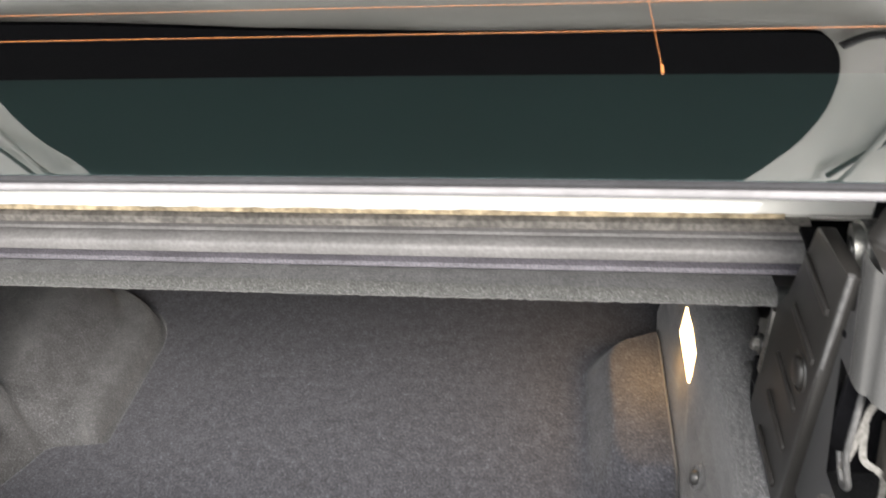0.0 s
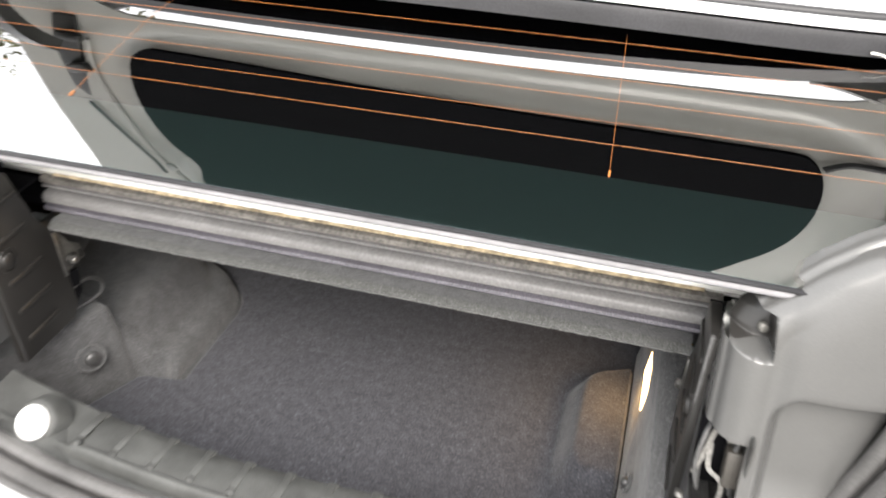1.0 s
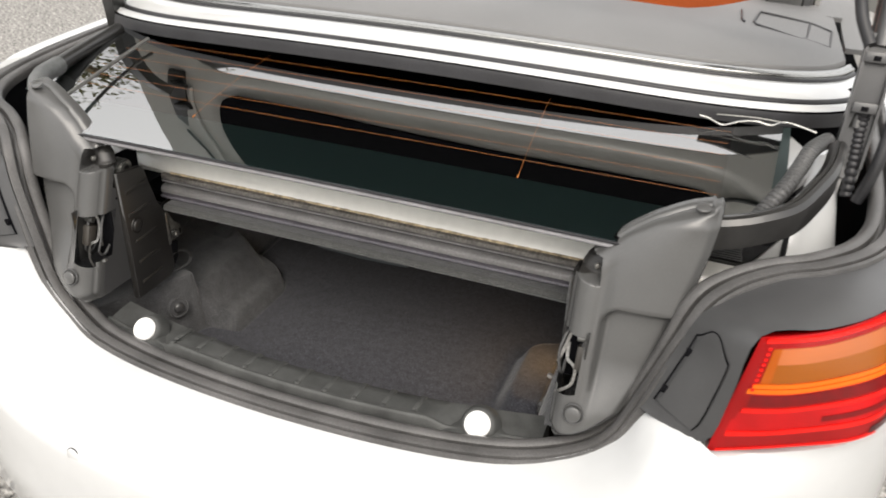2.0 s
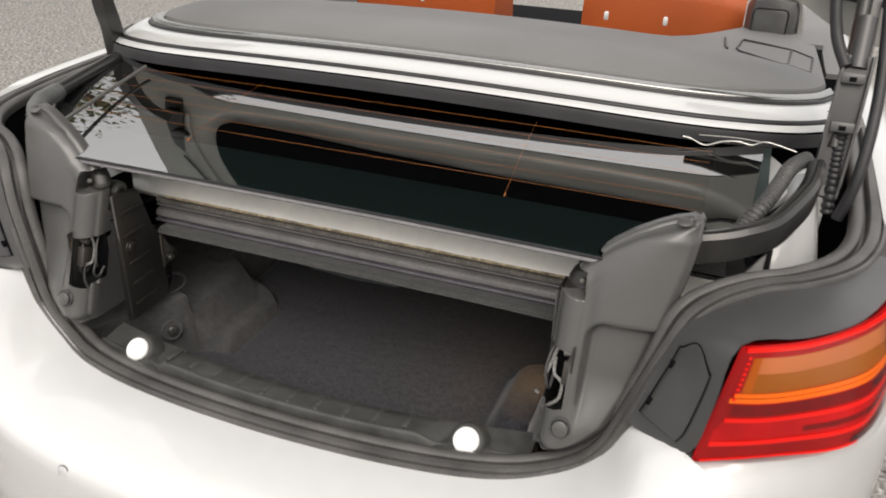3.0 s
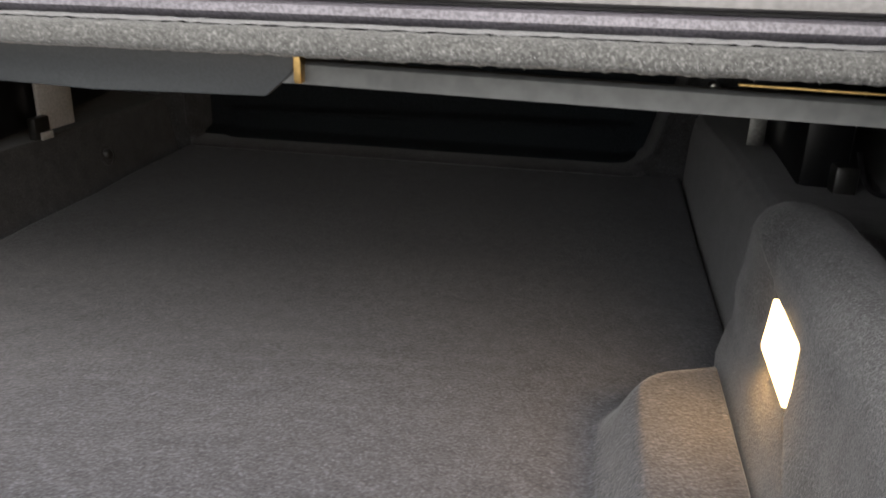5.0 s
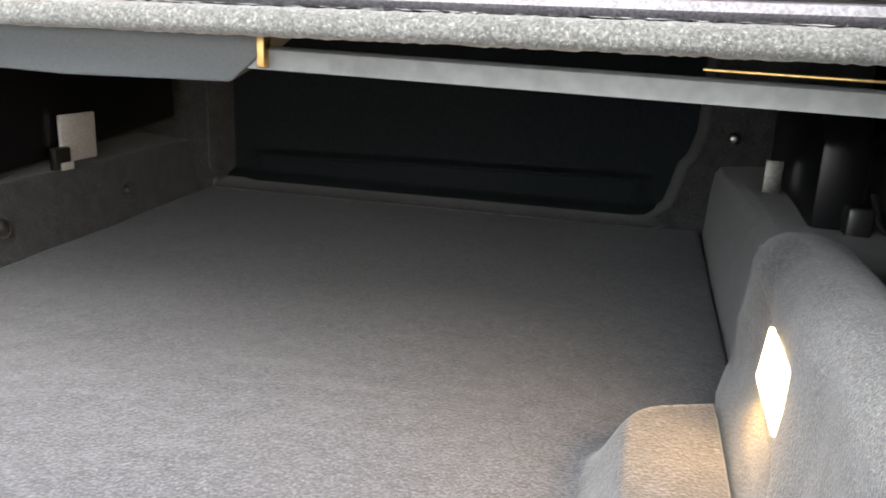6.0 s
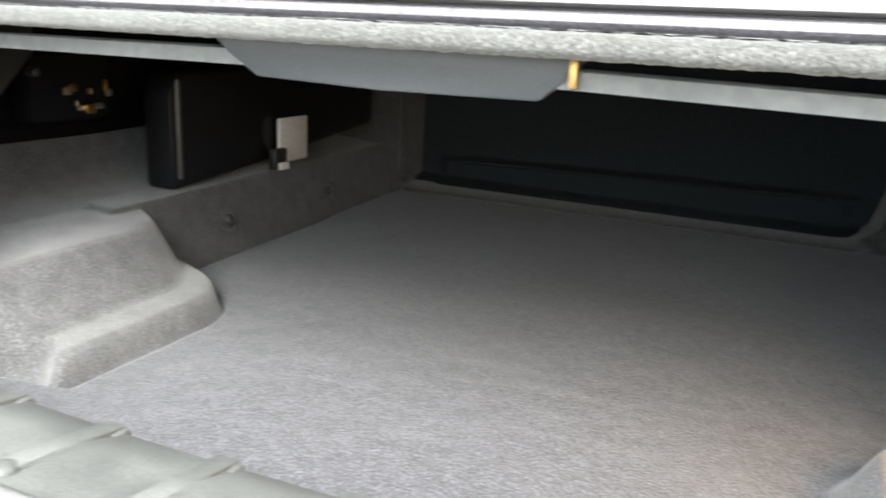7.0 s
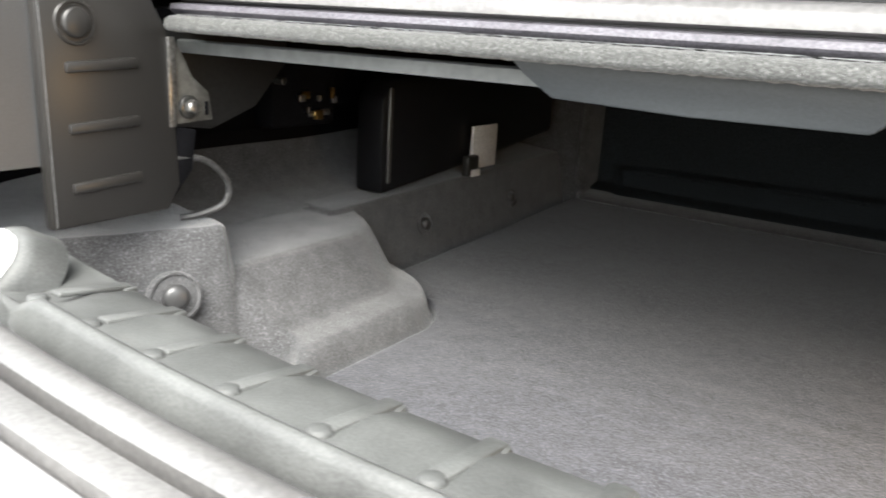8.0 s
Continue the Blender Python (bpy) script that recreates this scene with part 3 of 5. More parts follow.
part("side_lining", sheet(rear_wall, span(0, 1, 42), span(0.44, 1.2, 60)), LINER, liner, smooth=80)
part("side_lining", sheet(lambda x, y: (x, y, 0.640 - 0.25 * (x - 0.45)), span(0.445, 0.80, 12), span(0.05, 0.50, 20)), LINER, liner, smooth=80)
for x, y, z, ax, r in ((-0.392, 0.188, 0.597, (0.9, -0.45, 0.12), 0.0115), (-0.461, 0.651, 0.566, (1, 0, 0.3), 0.009), (-0.474, 0.916, 0.562, (1, 0, 0.3), 0.009),
                       (0.3620, 0.1905, 0.598, (-1, 0, 0.25), 0.007)):
    dish = part("plug_dish", disc((x - 0.004 * ax[0], y, z), ax, r * 1.9, 0.003, 0.002, 20), LINER, liner)
    part("plug", disc((x, y, z), ax, r, 0.007, 0.005, 18), PLASTIC, liner, "black plastic push plug")
    q4 = Vector((0, 0, 1)).rotation_difference(Vector(ax).normalized())
    part("plug_ring", tube([Vector((x, y, z)) + q4 @ Vector((1.75 * r * math.cos(k * math.pi / 12), 1.75 * r * math.sin(k * math.pi / 12), 0.0)) for k in range(25)], 0.0016, 8, up=ax), LINER, liner)


# back panel: a lip round a recess
RECESS_RIGHT = [(0.50, 0.300), (0.549, 0.300), (0.557, 0.318), (0.570, 0.334), (0.60, 0.343), (0.632, 0.351), (0.648, 0.363), (0.684, 0.374), (0.90, 0.378)]


def recess_depth(x, z):
    """How far the dark recess lies behind the panel's face, 0 to 1."""
    left = sstep(-0.446 + 0.012 * max(0.0, 1 - (z - 0.546) / 0.02), -0.430, x)
    edge = table(RECESS_RIGHT, z)
    return left * (1 - sstep(edge - 0.014, edge + 0.003, x)) * sstep(0.547, 0.555, z)


def back_face(x, z):
    lip = math.exp(-((z - 0.5410) / 0.0085) ** 2) * sstep(-0.455, -0.43, x) * (1 - sstep(0.30, 0.34, x))
    edge = table(RECESS_RIGHT, z)
    side = (math.exp(-((x - edge - 0.004) / 0.007) ** 2) + math.exp(-((x + 0.452) / 0.006) ** 2)) * sstep(0.555, 0.575, z)
    return 1.130 - 0.032 * lip - 0.006 * side + 0.0012 * noise.noise((x * 25, z * 25, 2.0)) + 0.05 * recess_depth(x, z)


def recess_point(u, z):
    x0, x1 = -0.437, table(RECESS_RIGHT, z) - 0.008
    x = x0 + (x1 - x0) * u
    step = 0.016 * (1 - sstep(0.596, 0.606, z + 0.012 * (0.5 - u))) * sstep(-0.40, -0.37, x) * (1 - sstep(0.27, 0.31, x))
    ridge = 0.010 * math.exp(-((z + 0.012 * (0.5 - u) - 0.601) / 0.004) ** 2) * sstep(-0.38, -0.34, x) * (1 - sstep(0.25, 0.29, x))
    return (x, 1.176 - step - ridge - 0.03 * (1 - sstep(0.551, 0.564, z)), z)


part("back_panel", sheet(lambda x, z: (x, back_face(x, z), z), sorted(set(span(-0.62, 0.62, 110) + span(-0.47, -0.42, 30) + span(0.29, 0.40, 70))), sorted(set(span(0.50, 0.54, 6) + span(0.54, 0.66, 80) + span(0.66, 0.86, 30)))), LINER, liner, smooth=70)
# separate darker sheet puts the recess's shade into the felt colour
part("back_recess", sheet(recess_point, span(0, 1, 80), sorted(set(span(0.551, 0.63, 66) + span(0.63, 0.86, 16)))), SHADED_FELT, liner, "recess in the boot's back panel, its shade in the felt colour", smooth=70)
part("panel_knob", disc((0.412, 1.12, 0.682), (0, -1, 0), 0.009, 0.012, 0.005, 14), METAL, liner)

# side walls above the linings close the boot; near-black paints the roof well's shade
WELL = [(0.50, 0.610), (0.545, 0.616), (0.575, 0.628), (0.592, 0.646), (0.600, 0.672)]
for s in (1, -1):
    part("well_side", sheet(lambda y, k: (s * (WELL[k][0] + 0.035 * sstep(0.5, 0.9, y) + 0.004 * noise.noise((y * 8, k * 2, 1))), y, WELL[k][1] + 0.002 + (0.045 * (k < 3) if s > 0 else 0)), span(0.24, 1.2, 40), range(5)), LINER, liner, smooth=80)
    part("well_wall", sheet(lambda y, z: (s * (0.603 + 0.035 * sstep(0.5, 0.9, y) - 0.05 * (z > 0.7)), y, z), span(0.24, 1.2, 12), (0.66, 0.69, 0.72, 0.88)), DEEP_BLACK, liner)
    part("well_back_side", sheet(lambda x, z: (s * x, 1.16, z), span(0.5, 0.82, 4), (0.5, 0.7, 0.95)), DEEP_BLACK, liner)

# control boxes on the ledges
for s, y0, x0 in ((-1, 0.563, 0.470), (1, 0.66, 0.440)):
    unit = thing("control_box", "black plastic control box fixed to the boot ledge", "control box", "control boxes in the boot")
    ol = [(y0, 0.616), (y0, 0.735), (y0 + 0.02, 0.76), (1.09, 0.76), (1.09, 0.655), (y0 + 0.20, 0.628)]
    part("housing", prism([(s * (x0 + 0.05 * (y - y0)), y, z) for y, z in ol], (s * 0.045, 0, 0), 0.008), BOX_BLACK, unit)
    if s < 0:
        # steel-coloured strip stands in for the highlight on the bevel
        part("edge_strip", box((s * (x0 - 0.001), y0 + 0.012, 0.69), (0.004, 0.007, 0.12), 0.002), DARK_METAL, unit, "highlight on the box's bevelled edge, built as a strip")
        part("bracket", box((s * (x0 + 0.002), 0.812, 0.656), (0.006, 0.070, 0.064), 0.002), CYLINDER, unit, "grey steel bracket")
        part("clip", box((s * (x0 - 0.004), 0.768, 0.632), (0.012, 0.030, 0.030), 0.003), GLOSS_BLACK, unit)
        part("clip_tab", box((s * (x0 - 0.011), 0.772, 0.622), (0.004, 0.022, 0.010), 0.001), CYLINDER, unit)
    else:
        part("bracket", box((0.432, 0.850, 0.655), (0.020, 0.004, 0.070), 0.0015), DARK_METAL, unit, "grey steel bracket")
        part("clip", box((0.440, 0.844, 0.634), (0.012, 0.008, 0.012), 0.003), GLOSS_BLACK, unit)

# grey actuator on the ledge beside the lamp
act = thing("roof_actuator", "grey metal actuator cylinder on the boot ledge", "actuator")
part("cylinder", disc((0.472, 0.715, 0.615), (0.03, 0.05, 1), 0.0205, 0.085, 0.004, 32), CYLINDER, act, "brushed grey cylinder")
part("cap", disc((0.4745, 0.719, 0.699), (0.03, 0.05, 1), 0.022, 0.05, 0.004, 28), DEEP_BLACK, act)
part("plug_housing", box((0.478, 0.655, 0.650), (0.022, 0.03, 0.06), 0.004), GLOSS_BLACK, act)
part("lead", tube(curve([(0.490, 0.66, 0.69), (0.495, 0.64, 0.665), (0.505, 0.62, 0.66), (0.515, 0.60, 0.67)], 5), 0.0025, 8), RUBBER, act)

# boot floor carpet with its raised corner
mat = thing("boot_floor", "charcoal boot floor carpet with a raised corner", "carpet")


def floor_height(x, y):
    """The flat carpet with its raised corner beside the lamp, lifted a little at the back."""
    dx = max(0.0, (0.318 - x) / 0.052)
    dy = max(0.0, (y - 0.375 - 0.45 * (x - 0.30)) / 0.062) if y > 0.3 else max(0.0, (0.262 - y) / 0.075)
    d = (dx ** 2.5 + dy ** 2.5) ** 0.4
    mound = 0.042 * (1 - sstep(0.44, 1.10, d))
    return 0.527 + mound + 0.008 * sstep(0.80, 1.12, y) + 0.0014 * noise.noise((x * 9, y * 9, 0)) + 0.0006 * noise.noise((x * 40, y * 40, 5))


def floor_edge(u, y):
    a = lerp((-0.368 - 0.50 * max(0.0, 0.238 - y),), (max(bulge_foot(y), -0.440 - 0.05 * (y - 0.55)) + 0.004,), sstep(0.236, 0.250, y))[0]
    b = 0.3545 + 0.0315 * sstep(0.445, 0.475, y)
    return a + (b - a) * u


us = sorted(set([0.0, 0.002, 0.004, 0.006, 0.008, 0.012] + span(0.02, 0.8, 48) + span(0.8, 0.985, 50) + [0.992, 0.994, 0.996, 0.998, 1.0]))
part("carpet", sheet(lambda u, y: (floor_edge(u, y), y, floor_height(floor_edge(u, y), y) - 0.012 * sstep(0.992, 1.0, u) - 0.012 * (1 - sstep(0.0, 0.008, u))), us, sorted(set(span(0.06, 0.52, 90) + span(0.52, 1.15, 40)))),
     CARPET, mat, smooth=80)

# boot lamp: lens and its light
lamp_unit = thing("boot_lamp", "lit boot lamp with a warm diamond-shaped lens", "lamp")
RHOMB = [Vector(p) for p in ((0.3746, 0.389, 0.645), (0.3691, 0.389, 0.6077), (0.3694, 0.303, 0.608), (0.3739, 0.311, 0.648))]
mid = sum(RHOMB, Vector()) / 4
RHOMB = [p if k % 2 == 0 else mid.lerp(p, 0.82) for k, p in enumerate(RHOMB)]
nrm = Vector((-0.97, -0.05, 0.16)).normalized()
rim = []
for k, p in enumerate(RHOMB):
    before, after = RHOMB[k - 1], RHOMB[(k + 1) % 4]
    rim += [p.lerp(before, 0.05), p.lerp(after, 0.05)]
part("lens", prism([p - nrm * 0.0005 for p in rim], nrm * 0.003, 0.0006), GLOW, lamp_unit, "glowing warm white lens")
# added backing in the lining's colour hides the dark gap behind the lens
part("bezel", prism([mid + (p - mid) * 0.985 - nrm * 0.0085 for p in rim], nrm * 0.0075, 0.001), LINER, lamp_unit, "added backing behind the lens in the lining's grey")
bulb = new("boot_lamp_light", bpy.data.lights.new("boot_lamp_light", "AREA"))
bulb.data.shape, bulb.data.size, bulb.data.size_y = "RECTANGLE", 0.02, 0.07
bulb.data.energy, bulb.data.color = 0.088, (1.0, 0.56, 0.18)
bulb.matrix_world = look(tuple(mid + nrm * 0.006), tuple(mid + nrm * 0.08 + Vector((0, -0.01, -0.03))))
bulb.parent = lamp_unit

# ---- hinge covers beside the opening ----
XR = [(0.716, 0.432), (0.722, 0.446), (0.740, 0.473), (0.765, 0.500), (0.807, 0.522), (0.861, 0.540), (0.904, 0.553), (0.957, 0.564), (1.001, 0.573), (1.032, 0.577), (1.054, 0.577)]
XL = [(0.716, 0.413), (0.945, 0.411), (0.958, 0.417), (0.973, 0.431), (0.988, 0.449), (1.008, 0.471), (1.027, 0.498), (1.040, 0.524), (1.048, 0.544), (1.054, 0.566)]


def cover_face(a, z):
    """The front of a hinge cover: a runs across it, z up."""
    xl, xr = table(XL, z), table(XR, z)
    x = xl + (xr - xl) * a
    y = 0.34 * (z - 0.76) - 0.008 * math.sin(math.pi * min(1, max(0, a)))
    d = x - xl
    if d < 0.022:
        y += 0.014 * (1 - math.sqrt(max(0.0, 1 - ((0.022 - d) / 0.022) ** 2)))
    e = xr - x
    if e < 0.010:
        y += 0.005 * ((0.010 - e) / 0.010) ** 2
    y += 0.012 * (1 - sstep(0.0, 0.016, z - 0.716)) + 0.006 * sstep(1.030, 1.054, z)
    # the rounded post beside the latch, the valley behind it and the dimple at its head
    low = sstep(0.735, 0.80, z) * (1 - sstep(0.93, 1.0, z))
    if 0.0 < d < 0.036:
        y -= 0.0028 * low * math.sin(math.pi * d / 0.036)
    y += 0.0030 * low * math.exp(-((x - 0.4535) / 0.009) ** 2)
    y += 0.030 * sstep(0.4435, 0.4415, x + 0.12 * (z - 0.953)) * sstep(0.9365, 0.9400, z + 0.10 * (x - 0.425)) * sstep(0.9705, 0.9680, z - 0.10 * (x - 0.425))
    # the scoop that opens to the outer edge
    dx, dz = max(0.0, (0.482 - x) / 0.028), max(0.0, (z - 0.884) / 0.028)
    y += 0.020 * (1 - sstep(0.62, 1.08, math.hypot(dx, dz))) * sstep(0.735, 0.835, z)
    return x, y, z


COLUMNS = sorted(set(span(0, 0.30, 30) + span(0.30, 1, 34)))


def hinge_cover():
    root = thing("hinge_cover", "charcoal plastic hinge cover standing beside the boot opening", "hinge cover", "hinge covers")
    zs = sorted({round(z, 5) for z in span(0.716, 1.054, 110) + span(0.934, 0.974, 41)})
    bm = loft(bmesh.new(), [[cover_face(a, z) for a in COLUMNS] for z in zs])
    # the cut-out for the latch
    for at, way in (((0.441, 0, 0), (1, 0, 0)), ((0.441, 0, 0.786), (-0.35, 0, 1)), ((0, 0, 0.864), (0, 0, 1))):
        bmesh.ops.bisect_plane(bm, geom=[*bm.verts, *bm.edges, *bm.faces], plane_co=at, plane_no=way, dist=1e-6)
    gone = []
    for f in bm.faces:
        c = f.calc_center_median()
        if c.x < 0.441 and c.z < 0.864 and c.z - 0.786 > 0.35 * (c.x - 0.441):
            gone.append(f)
    bmesh.ops.delete(bm, geom=gone, context="FACES")
    # the rim rolls back all round
    rim = [z for z in zs if not 0.938 < z < 0.970]
    edge = [(Vector(cover_face(0, z)), 0.100 - 0.080 * sstep(0.868, 0.905, z)) for z in rim]
    edge += [(Vector(cover_face(a, 1.054)), 0.032) for a in COLUMNS[8::8]] + [(Vector(cover_face(1, z)), 0.022) for z in rim[::-1]]
    rows = []
    for k, (p, deep) in enumerate(edge):
        t = edge[min(k + 1, len(edge) - 1)][0] - edge[max(k - 1, 0)][0]
        n = Vector((-t.z, 0, t.x)).normalized()
        rows.append([p, p + n * 0.0022 + Vector((0, 0.0012, 0)), p + n * 0.0042 + Vector((0, 0.0045, 0)), p + n * 0.0050 + Vector((0, 0.010, 0)), p + n * 0.0052 + Vector((0, 0.018, 0)), p + n * 0.0053 + Vector((0, min(0.034, 0.5 * (0.018 + deep)), 0)), p + n * 0.0054 + Vector((0, deep, 0))])
    low = [k for k, z in enumerate(rim) if z < 0.939][-1] + 1
    lo, hi = [k for k, z in enumerate(rim) if z < 0.786][-1], [k for k, z in enumerate(rim) if z > 0.862][0]
    loft(bm, [r[:5] for r in rows[:lo + 1]])
    loft(bm, [r[:5] for r in rows[hi:low]])
    loft(bm, [r[:5] for r in rows[low:]])
    bmesh.ops.remove_doubles(bm, verts=bm.verts, dist=2e-5)
    shell = part("shell", bm, GREY_PLASTIC, root, smooth=55)
    shell.data.materials.append(BRACKET)
    for f in shell.data.polygons:
        x, y, z = f.center
        if x < 0.4445 and 0.939 < z < 0.9695 and y > 0.34 * (z - 0.76) + 0.004:
            f.material_index = 1
    part("inner_side", loft(loft(loft(bmesh.new(), [r[4:] for r in rows[:lo + 1]]), [r[5:] for r in rows[lo:hi + 1]]), [r[4:] for r in rows[hi:low]]), PLASTIC, root, "black inner side", smooth=50)
    part("outer_rim", loft(bmesh.new(), [r[4:] for r in rows[low:]]), GREY_PLASTIC, root, smooth=50)
    part("top_button", disc((0.556, 0.106, 1.0555), (0, -0.25, 1), 0.010, 0.0026, 0.0012, 20), GREY_PLASTIC, root)
    part("round_plug", disc((0.444, -0.0115, 0.762), (0.0, -1, 0.32), 0.0115, 0.0035, 0.0018, 24), GREY_PLASTIC, root)
    part("plug_groove", tube([(0.444 + 0.0140 * math.cos(k * math.pi / 12), -0.0095 + 0.0045 * math.sin(k * math.pi / 12), 0.762 + 0.0134 * math.sin(k * math.pi / 12)) for k in range(25)], 0.0015, 6), PLASTIC, root)
    part("dimple_stud", disc((0.4345, 0.0830, 0.9515), (0.35, -1, 0.2), 0.0045, 0.006, 0.0018, 14), STEEL_PLATE, root)
    part("latch_plate", box((0.430, 0.070, 0.824), (0.045, 0.004, 0.112), 0.001), DEEP_BLACK, root)
    part("latch_side", box((0.4445, 0.045, 0.826), (0.003, 0.050, 0.094), 0.001), BLACK_STEEL, root)
    part("latch_block", box((0.4385, 0.043, 0.822), (0.0165, 0.020, 0.036), 0.0025, turn=pose(0, 0, 0, -18)), LATCH, root, "warm grey latch block")
    part("latch_roller", disc((0.428, 0.048, 0.850), (1, 0, 0.1), 0.005, 0.022, 0.001, 14), DARK_METAL, root)
    strap = [(-0.0022, -0.0007), (-0.0022, 0.0007), (0.0022, 0.0007), (0.0022, -0.0007)]
    part("latch_wire", sweep(curve([(0.422, 0.050, 0.858), (0.417, 0.049, 0.853), (0.413, 0.044, 0.836), (0.4095, 0.040, 0.824), (0.4055, 0.036, 0.811)], 6), strap, up=(0, -1, 0.3)), STRAP, root, "flat bright latch strap")
    part("latch_wire", sweep(curve([(0.4165, 0.048, 0.840), (0.4180, 0.040, 0.818), (0.4275, 0.036, 0.811), (0.4320, 0.034, 0.804), (0.4310, 0.028, 0.786), (0.4235, 0.024, 0.777), (0.4100, 0.019, 0.770)], 6), strap, up=(0, -1, 0.3)), STRAP, root, "flat bright latch strap")
    part("latch_catch", box((0.3985, 0.028, 0.788), (0.008, 0.008, 0.006), 0.002, turn=pose(0, 0, 0, 0, 20)), STRAP, root)
    for k, (x, r) in enumerate(((0.409, 0.0022), (0.438, 0.0024))):
        pts = [(x + 0.006, 0.060, 0.858), (x, 0.046, 0.846), (x - 0.003, 0.036, 0.822), (x + 0.002, 0.032, 0.80), (x + 0.004, 0.044, 0.788), (x + 0.004, 0.060, 0.80)]
        part("latch_cable", tube(curve(pts, 6), r, 8), CABLE, root, "bent grey release cable")
    # inner bracket with its ridges
    plate = [(0.092, 0.670), (0.190, 0.671), (0.202, 0.690), (0.199, 0.74), (0.194, 0.812), (0.178, 0.838), (0.163, 0.885), (0.155, 0.914), (0.150, 0.919), (0.088, 0.925)]
    br = part("bracket", prism([(0.3985, y, z) for y, z in plate], (0.011, 0, 0), 0.0018), BRACKET, root, "black bracket with pressed ridges")
    for z in (0.700, 0.743, 0.786, 0.842, 0.887):
        part("ridge", box((0.3982, 0.137 - 0.008 * (z > 0.8), z), (0.0045, 0.058, 0.0080), 0.0020, turn=pose(0, 0, 0, 3)), BRACKET, br)
    part("button", disc((0.3988, 0.118, 0.815), (-1, 0, 0), 0.0108, 0.0042, 0.0022, 24), BRACKET, br)
    part("button_ring", tube([(0.3982, 0.118 + 0.0145 * math.cos(k * math.pi / 12), 0.815 + 0.0145 * math.sin(k * math.pi / 12)) for k in range(25)], 0.0014, 6, up=(1, 0, 0.01)), BRACKET, br)
    # lighter rod paints the highlight along the plate's front edge
    part("front_edge", sweep([(0.4005, 0.0885, 0.926), (0.4005, 0.093, 0.80), (0.4005, 0.0945, 0.672)], circle(0.0022, 8), up=(0, 1, 0)), EDGE_HIGHLIGHT, br, "front edge with its highlight painted on")
    part("corner_web", prism([(0.400, 0.190, 0.672), (0.400, 0.216, 0.700), (0.400, 0.221, 0.733), (0.400, 0.196, 0.738)], (0.006, 0, 0), 0.0015), DEEP_BLACK, br)
    hg = part("hinge_arm", prism([(0.402, 0.196, 0.738), (0.402, 0.240, 0.740), (0.402, 0.236, 0.763), (0.402, 0.220, 0.776), (0.402, 0.206, 0.802), (0.402, 0.196, 0.806)], (0.005, 0, 0), 0.0012), STEEL_PLATE, root, "grey steel hinge arm")
    part("hinge_plate", prism([(0.425, 0.20, 0.735), (0.425, 0.26, 0.728), (0.425, 0.31, 0.745), (0.425, 0.35, 0.785), (0.425, 0.35, 0.81), (0.425, 0.20, 0.81)], (0.006, 0, 0), 0.002), BLACK_STEEL, root, "dark hinge plate")
    part("hinge_strap", box((0.3985, 0.1965, 0.772), (0.003, 0.0065, 0.070), 0.001), STRAP, root)
    part("hinge_washer", disc((0.4015, 0.214, 0.752), (-1, 0, 0), 0.0095, 0.003, 0.001, 16), GLOSS_BLACK, hg)
    part("hinge_bolt", disc((0.399, 0.214, 0.752), (-1, 0, 0.1), 0.0062, 0.007, 0.002, 6), STRAP, hg)
    part("hinge_slot", box((0.4015, 0.233, 0.750), (0.002, 0.003, 0.011), 0.0005), DEEP_BLACK, hg)
    # hinge gear in the pit behind the bracket
    part("gear_hub", disc((0.412, 0.126, 0.918), (1, -0.15, 0.15), 0.017, 0.022, 0.004, 26), DARK_METAL, br, "worn steel hinge gear")
    part("gear_face", disc((0.4105, 0.126, 0.918), (1, -0.15, 0.15), 0.009, 0.027, 0.002, 18), GLOSS_BLACK, br)
    for k in range(9):
        a = 0.5 + 0.32 * k
        part("gear_tooth", box((0.424, 0.126 - 0.018 * math.cos(a), 0.918 + 0.018 * math.sin(a)), (0.018, 0.004, 0.0065), 0.0012, turn=pose(0, 0, 0, -math.degrees(a))), STRAP if k % 3 == 1 else DARK_METAL, br)
    part("gear_arm", box((0.436, 0.112, 0.930), (0.012, 0.030, 0.020), 0.004, turn=pose(0, 0, 0, 30, 0, 15)), GLOSS_BLACK, br)
    part("gear_link", tube(curve([(0.432, 0.100, 0.945), (0.442, 0.112, 0.946), (0.447, 0.128, 0.938)], 6), 0.0035, 8), STRAP, br)
    part("bracket_wall", box((0.456, 0.150, 0.90), (0.004, 0.11, 0.06), 0.001), DEEP_BLACK, br)
    part("pit_floor", box((0.430, 0.145, 0.880), (0.050, 0.12, 0.004), 0.001), DEEP_BLACK, br)
    part("cable_loop", tube(curve([(0.402, 0.196, 0.712), (0.404, 0.232, 0.706), (0.406, 0.258, 0.684), (0.410, 0.258, 0.664), (0.420, 0.240, 0.655), (0.43, 0.225, 0.652)], 6), 0.0030, 8), CABLE, root, "loose grey cable")
    return root


right_cover = hinge_cover()


def mirrored(src):
    """The same thing on the other side of the car."""
    made = {}
    for o in (src, *src.children_recursive):
        c = o.copy()
        if o.data:
            me = o.data.copy()
            me.transform(Matrix.Diagonal((-1, 1, 1, 1)))
            me.flip_normals()
            c.data = me
        scene.collection.objects.link(c)
        made[o] = c
        if o.parent in made:
            c.parent = made[o.parent]
    return made[src]


mirrored(right_cover)

# ---- the folded roof above the boot ----
roof = thing("folded_roof", "folded hardtop stack with its rear window uppermost", "folded roof")


def glass_z(y):
    return 1.038 + 0.275 * (y - 0.22) - (y - 0.22) ** 2 / (2 * 1.4)


